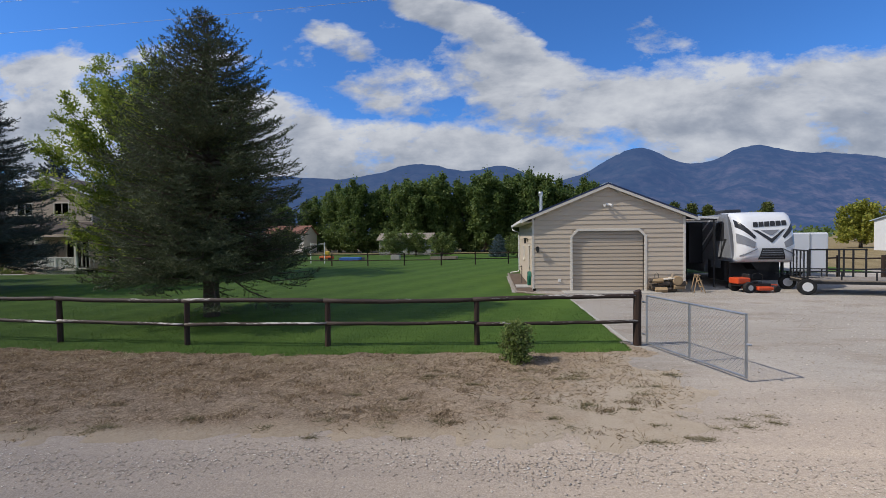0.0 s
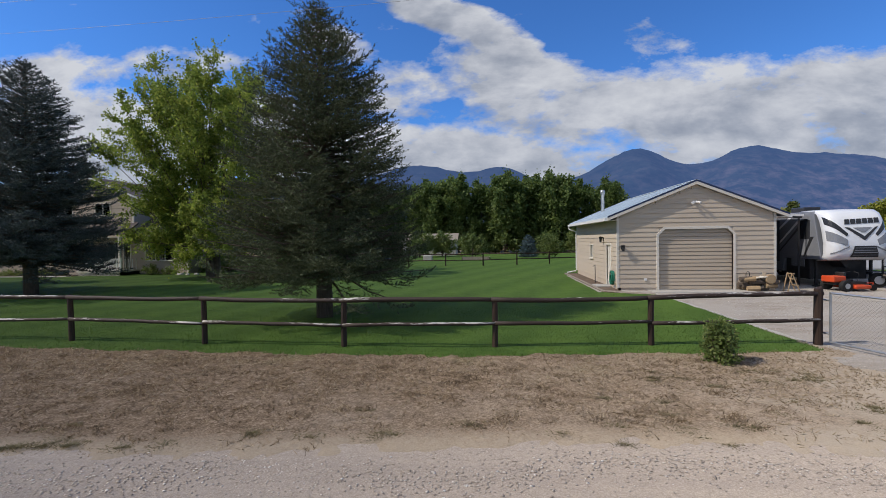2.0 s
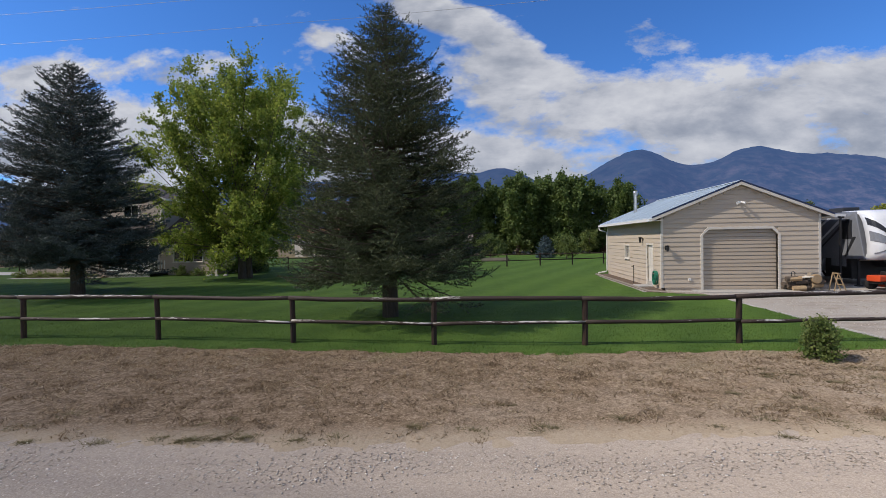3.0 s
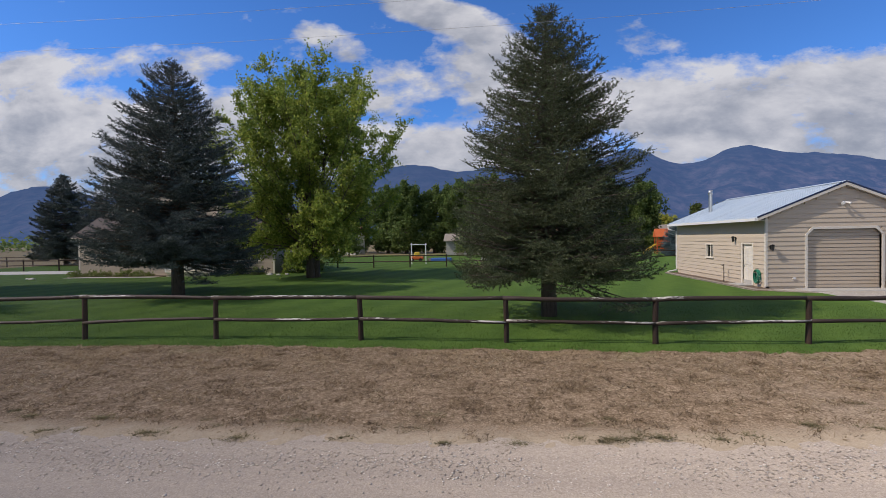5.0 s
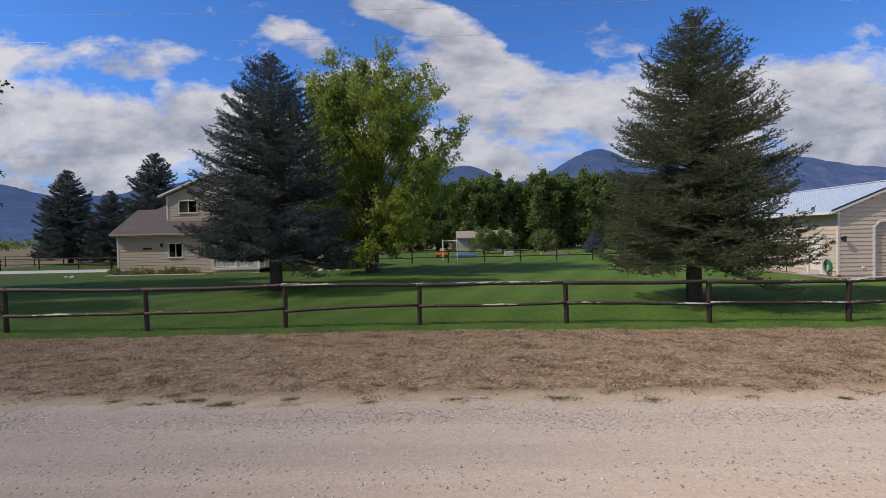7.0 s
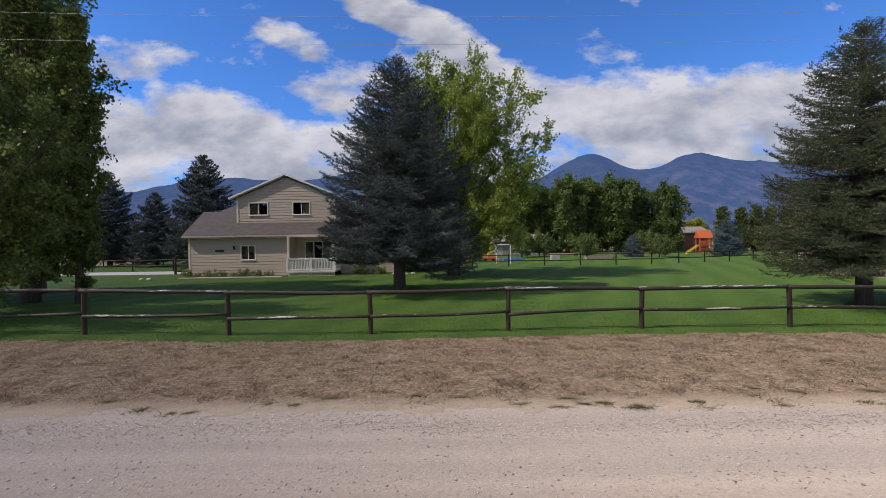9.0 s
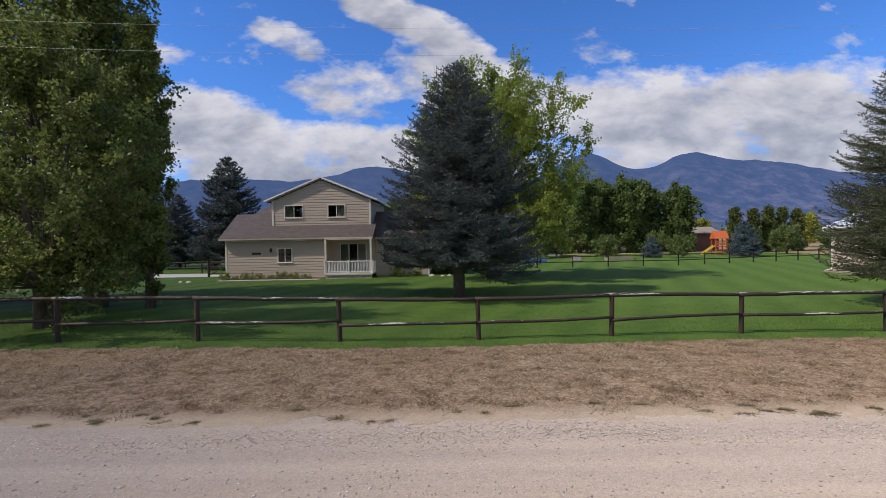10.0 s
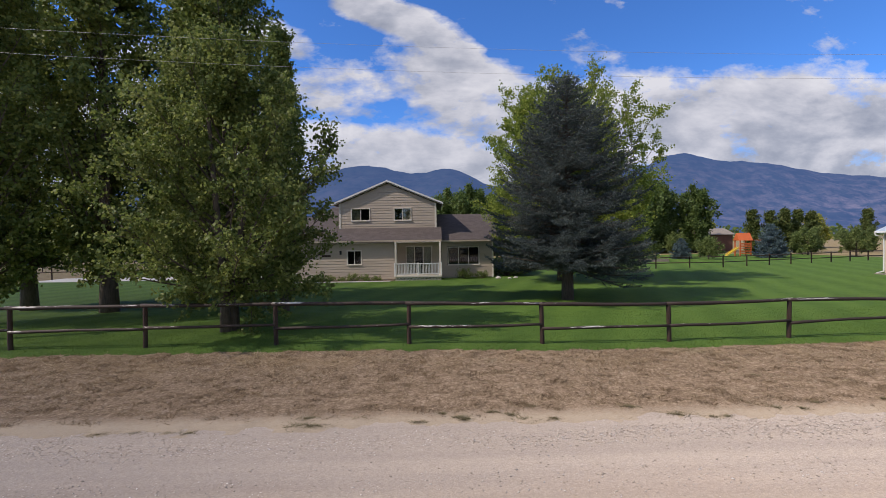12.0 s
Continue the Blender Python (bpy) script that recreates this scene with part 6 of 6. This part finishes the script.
def mower():
    top = thing("riding_mower", "orange zero-turn riding mower on the gravel", "mower", at=pose(13.2, 22.0, 0.0, 0, 0, 10) @ Matrix.Diagonal((0.84, 0.84, 0.84, 1)))
    part("deck", Geo().box(-0.25, 0.55, -0.75, 0.75, 0.12, 0.3), RED, top, bevel=0.06)
    part("frame", Geo().box(-0.9, 0.7, -0.35, 0.35, 0.3, 0.42), BLACK, top, bevel=0.02)
    part("engine", Geo().box(-1.0, -0.35, -0.35, 0.35, 0.42, 0.72), RED, top, bevel=0.05)
    part("seat", Geo().box(-0.3, 0.15, -0.25, 0.25, 0.45, 0.55).box(-0.38, -0.28, -0.25, 0.25, 0.5, 0.9), BLACK, top, bevel=0.05)
    for s in (-1, 1):
        w = part("rear_wheel", Geo().tube([(-0.55, s * 0.4, 0.26), (-0.55, s * 0.62, 0.26)], 0.27, 18), RUBBER, top, bevel=0.03)
        part("rim", Geo().tube([(-0.55, s * 0.61, 0.26), (-0.55, s * 0.63, 0.26)], 0.13, 12), GALV, w)
        part("front_wheel", Geo().tube([(0.95, s * 0.35, 0.15), (0.95, s * 0.48, 0.15)], 0.15, 14), RUBBER, top)
        part("caster_arm", Geo().tube([(0.65, s * 0.3, 0.36), (0.95, s * 0.41, 0.36), (0.95, s * 0.41, 0.15)], 0.03, 6), RED, top)
        part("lever", Geo().tube([(0.2, s * 0.33, 0.4), (0.3, s * 0.33, 0.85), (0.28, s * 0.1, 0.9)], 0.016, 6), BLACK, top)


mower()


def utility_trailer():
    top = thing("utility_trailer", "black steel utility trailer with raised mesh ramp", "trailer", at=pose(14.85, 21.9, 0, 0, 0, -13) @ pose(-14.85, -21.9, 0))
    x0, x1, y0, y1, zb = 14.9, 20.4, 21.0, 22.8, 0.58
    part("bed", Geo().box(x0, x1, y0, y1, zb - 0.05, zb), GREY_WOOD, top, "plank trailer bed")
    part("chassis", Geo().box(x0, x1, y0, y0 + 0.06, zb - 0.16, zb - 0.05).box(x0, x1, y1 - 0.06, y1, zb - 0.16, zb - 0.05).box(x0, x0 + 0.06, y0, y1, zb - 0.16, zb - 0.05).box(x1 - 0.06, x1, y0, y1, zb - 0.16, zb - 0.05), BLACK, top)
    for y in (y0 + 0.02, y1 - 0.06):
        part("side_rail", Geo().box(x0, x1, y, y + 0.04, zb + 0.3, zb + 0.35), BLACK, top)
        for i in range(6):
            x = x0 + 0.02 + (x1 - x0 - 0.08) * i / 5
            part("stake", Geo().box(x, x + 0.04, y, y + 0.04, zb, zb + 0.3), BLACK, top)
    ramp = part("ramp_gate", Geo().box(x0, x0 + 0.05, y0, y1, zb, zb + 0.05).box(x0, x0 + 0.05, y0, y1, zb + 1.12, zb + 1.17).box(x0, x0 + 0.05, y0, y0 + 0.05, zb, zb + 1.17).box(x0, x0 + 0.05, y1 - 0.05, y1, zb, zb + 1.17), BLACK, top, "upright mesh loading ramp")
    for i in range(1, 5):
        part("bar", Geo().box(x0, x0 + 0.04, y0 + 1.8 * i / 5 - 0.02, y0 + 1.8 * i / 5 + 0.02, zb, zb + 1.15), BLACK, ramp)
    rk = part("rack", Geo().box(15.6, 17.6, y1 + 0.02, y1 + 0.06, zb + 1.1, zb + 1.17), BLACK, top, "tall black steel side rack")
    for x in (15.6, 16.2, 16.62, 16.78, 17.1, 17.53):
        part("bar", Geo().box(x, x + 0.06, y1 + 0.02, y1 + 0.06, zb - 0.05, zb + 1.15), BLACK, rk)
    for y, s in ((y0 - 0.22, -1), (y1 + 0.02, 1)):
        w = part("wheel", Geo().tube([(14.85, y, 0.32), (14.85, y + 0.2, 0.32)], 0.32, 20), RUBBER, top, bevel=0.03)
        part("rim", Geo().tube([(14.85, y - 0.012, 0.32), (14.85, y + 0.212, 0.32)], 0.18, 16), WHITE, w, "white steel wheel rim")
        part("fender", Geo().box(14.45, 15.25, y, y + 0.2, 0.68, 0.7), BLACK, top)
    part("tongue", Geo().tube([(x1, y0 + 0.3, zb - 0.1), (x1 + 1.3, (y0 + y1) / 2, zb - 0.1), (x1, y1 - 0.3, zb - 0.1)], 0.04, 6), BLACK, top)
    part("jack", Geo().tube([(x1 + 1.2, (y0 + y1) / 2, 0.0), (x1 + 1.2, (y0 + y1) / 2, zb + 0.3)], 0.035, 8), BLACK, top)


utility_trailer()


def cargo_trailer():
    top = thing("cargo_trailer", "white enclosed cargo trailer behind the camper", "trailer")
    part("body", Geo().box(18.0, 19.9, 27.6, 32.0, 0.4, 2.45), RV_WHITE, top, "white enclosed box", bevel=0.08)
    part("corner_trim", Geo().box(18.95, 19.0, 27.58, 27.61, 0.42, 2.4), GALV, top)
    part("handle", Geo().tube([(18.55, 27.57, 1.1), (18.55, 27.55, 1.5)], 0.02, 6), GALV, top)
    for x in (17.95, 19.75):
        part("wheel", Geo().tube([(x, 30.0, 0.32), (x + 0.2, 30.0, 0.32)], 0.32, 16), RUBBER, top)


cargo_trailer()


def wood_pile():
    rr = random.Random(8)
    for i in range(22):
        x, y, z = 9.6 + rr.uniform(-0.4, 0.75), 21.85 + rr.uniform(-0.15, 0.2), 0.1 + 0.13 * (i // 6)
        g = Geo().tube([(x - 0.25, y, z), (x + 0.2, y + rr.uniform(-0.15, 0.15), z + rr.uniform(0, 0.05))], [rr.uniform(0.07, 0.12)] * 2, 8)
        tagged(part("firewood_log", g, WOOD_LOG if i % 3 == 0 else BARK), "split firewood log stacked by the wall", "log", "firewood by the garage")
    g = Geo().tube([(10.1, 21.6, 0.5), (10.1, 21.75, 0.5)], [0.2, 0.2], 18)
    tagged(part("log_slice", g, WOOD_LOG, bevel=0.03), "round cut log slice leaning on the pile", "log slice")
    ch = thing("lawn_chair", "pale folding chair on the log pile", "chair")
    part("seat", Geo().slab((9.45, 21.7, 0.55), (9.95, 21.6, 0.62), (9.95, 22.0, 0.62), (9.45, 22.05, 0.55), 0.04), TRIM, ch)
    part("backrest", Geo().slab((9.85, 21.7, 0.48), (9.95, 21.7, 0.78), (9.95, 21.95, 0.78), (9.85, 21.95, 0.48), 0.04), GREY_WOOD, ch)
    for x in (9.62, 9.88):
        part("leg", Geo().tube([(x, 21.8, 0.02), (x, 21.8, 0.43)], 0.018, 6), GREY_WOOD, ch)
    hoop = thing("log_hoop", "black steel firewood hoop by the garage", "rack")
    part("frame", Geo().tube([(9.25, 21.85, 0), (9.25, 21.85, 0.75), (9.32, 21.85, 0.82), (9.39, 21.85, 0.75), (9.39, 21.85, 0)], 0.014, 6), BLACK, hoop)
    horse = thing("step_ladder", "small wooden step ladder leaning by the wall", "ladder")
    for y in (21.55, 21.85):
        part("leg", Geo().tube([(11.15, y, 0), (10.85, y, 0.75)], 0.022, 6), WOOD_LOG, horse)
        part("leg", Geo().tube([(10.7, y, 0), (10.85, y, 0.75)], 0.022, 6), WOOD_LOG, horse)
    for k in (0.25, 0.5, 0.72):
        part("rung", Geo().box(11.1 - 0.34 * k, 11.2 - 0.34 * k, 21.55, 21.85, k - 0.02, k + 0.02), WOOD_LOG, horse)


wood_pile()

# ---- overhead cables ----
for k, (yy, drop) in enumerate(((11.0, 0.0), (11.3, -0.55))):
    pts = [(x, yy, 7.88 + drop + 0.0012 * (x + 12) ** 2) for x in np.linspace(-47, 13, 41)]
    tagged(part("overhead_cable", Geo().tube(pts, 0.0032, 5), WIRE), "thin overhead cable slung along the road", "cable", "overhead cables")
for x in (-47.0, 13.0):
    pole = thing("utility_pole", "tall brown wooden utility pole carrying cables", "pole")
    part("pole", Geo().tube([(x, 11.15, -0.2), (x, 11.15, 11.0)], [0.16, 0.11], 10), POST_WOOD, pole)
    part("crossarm", Geo().box(x - 0.06, x + 0.06, 10.7, 11.6, 8.0, 8.1), POST_WOOD, pole)
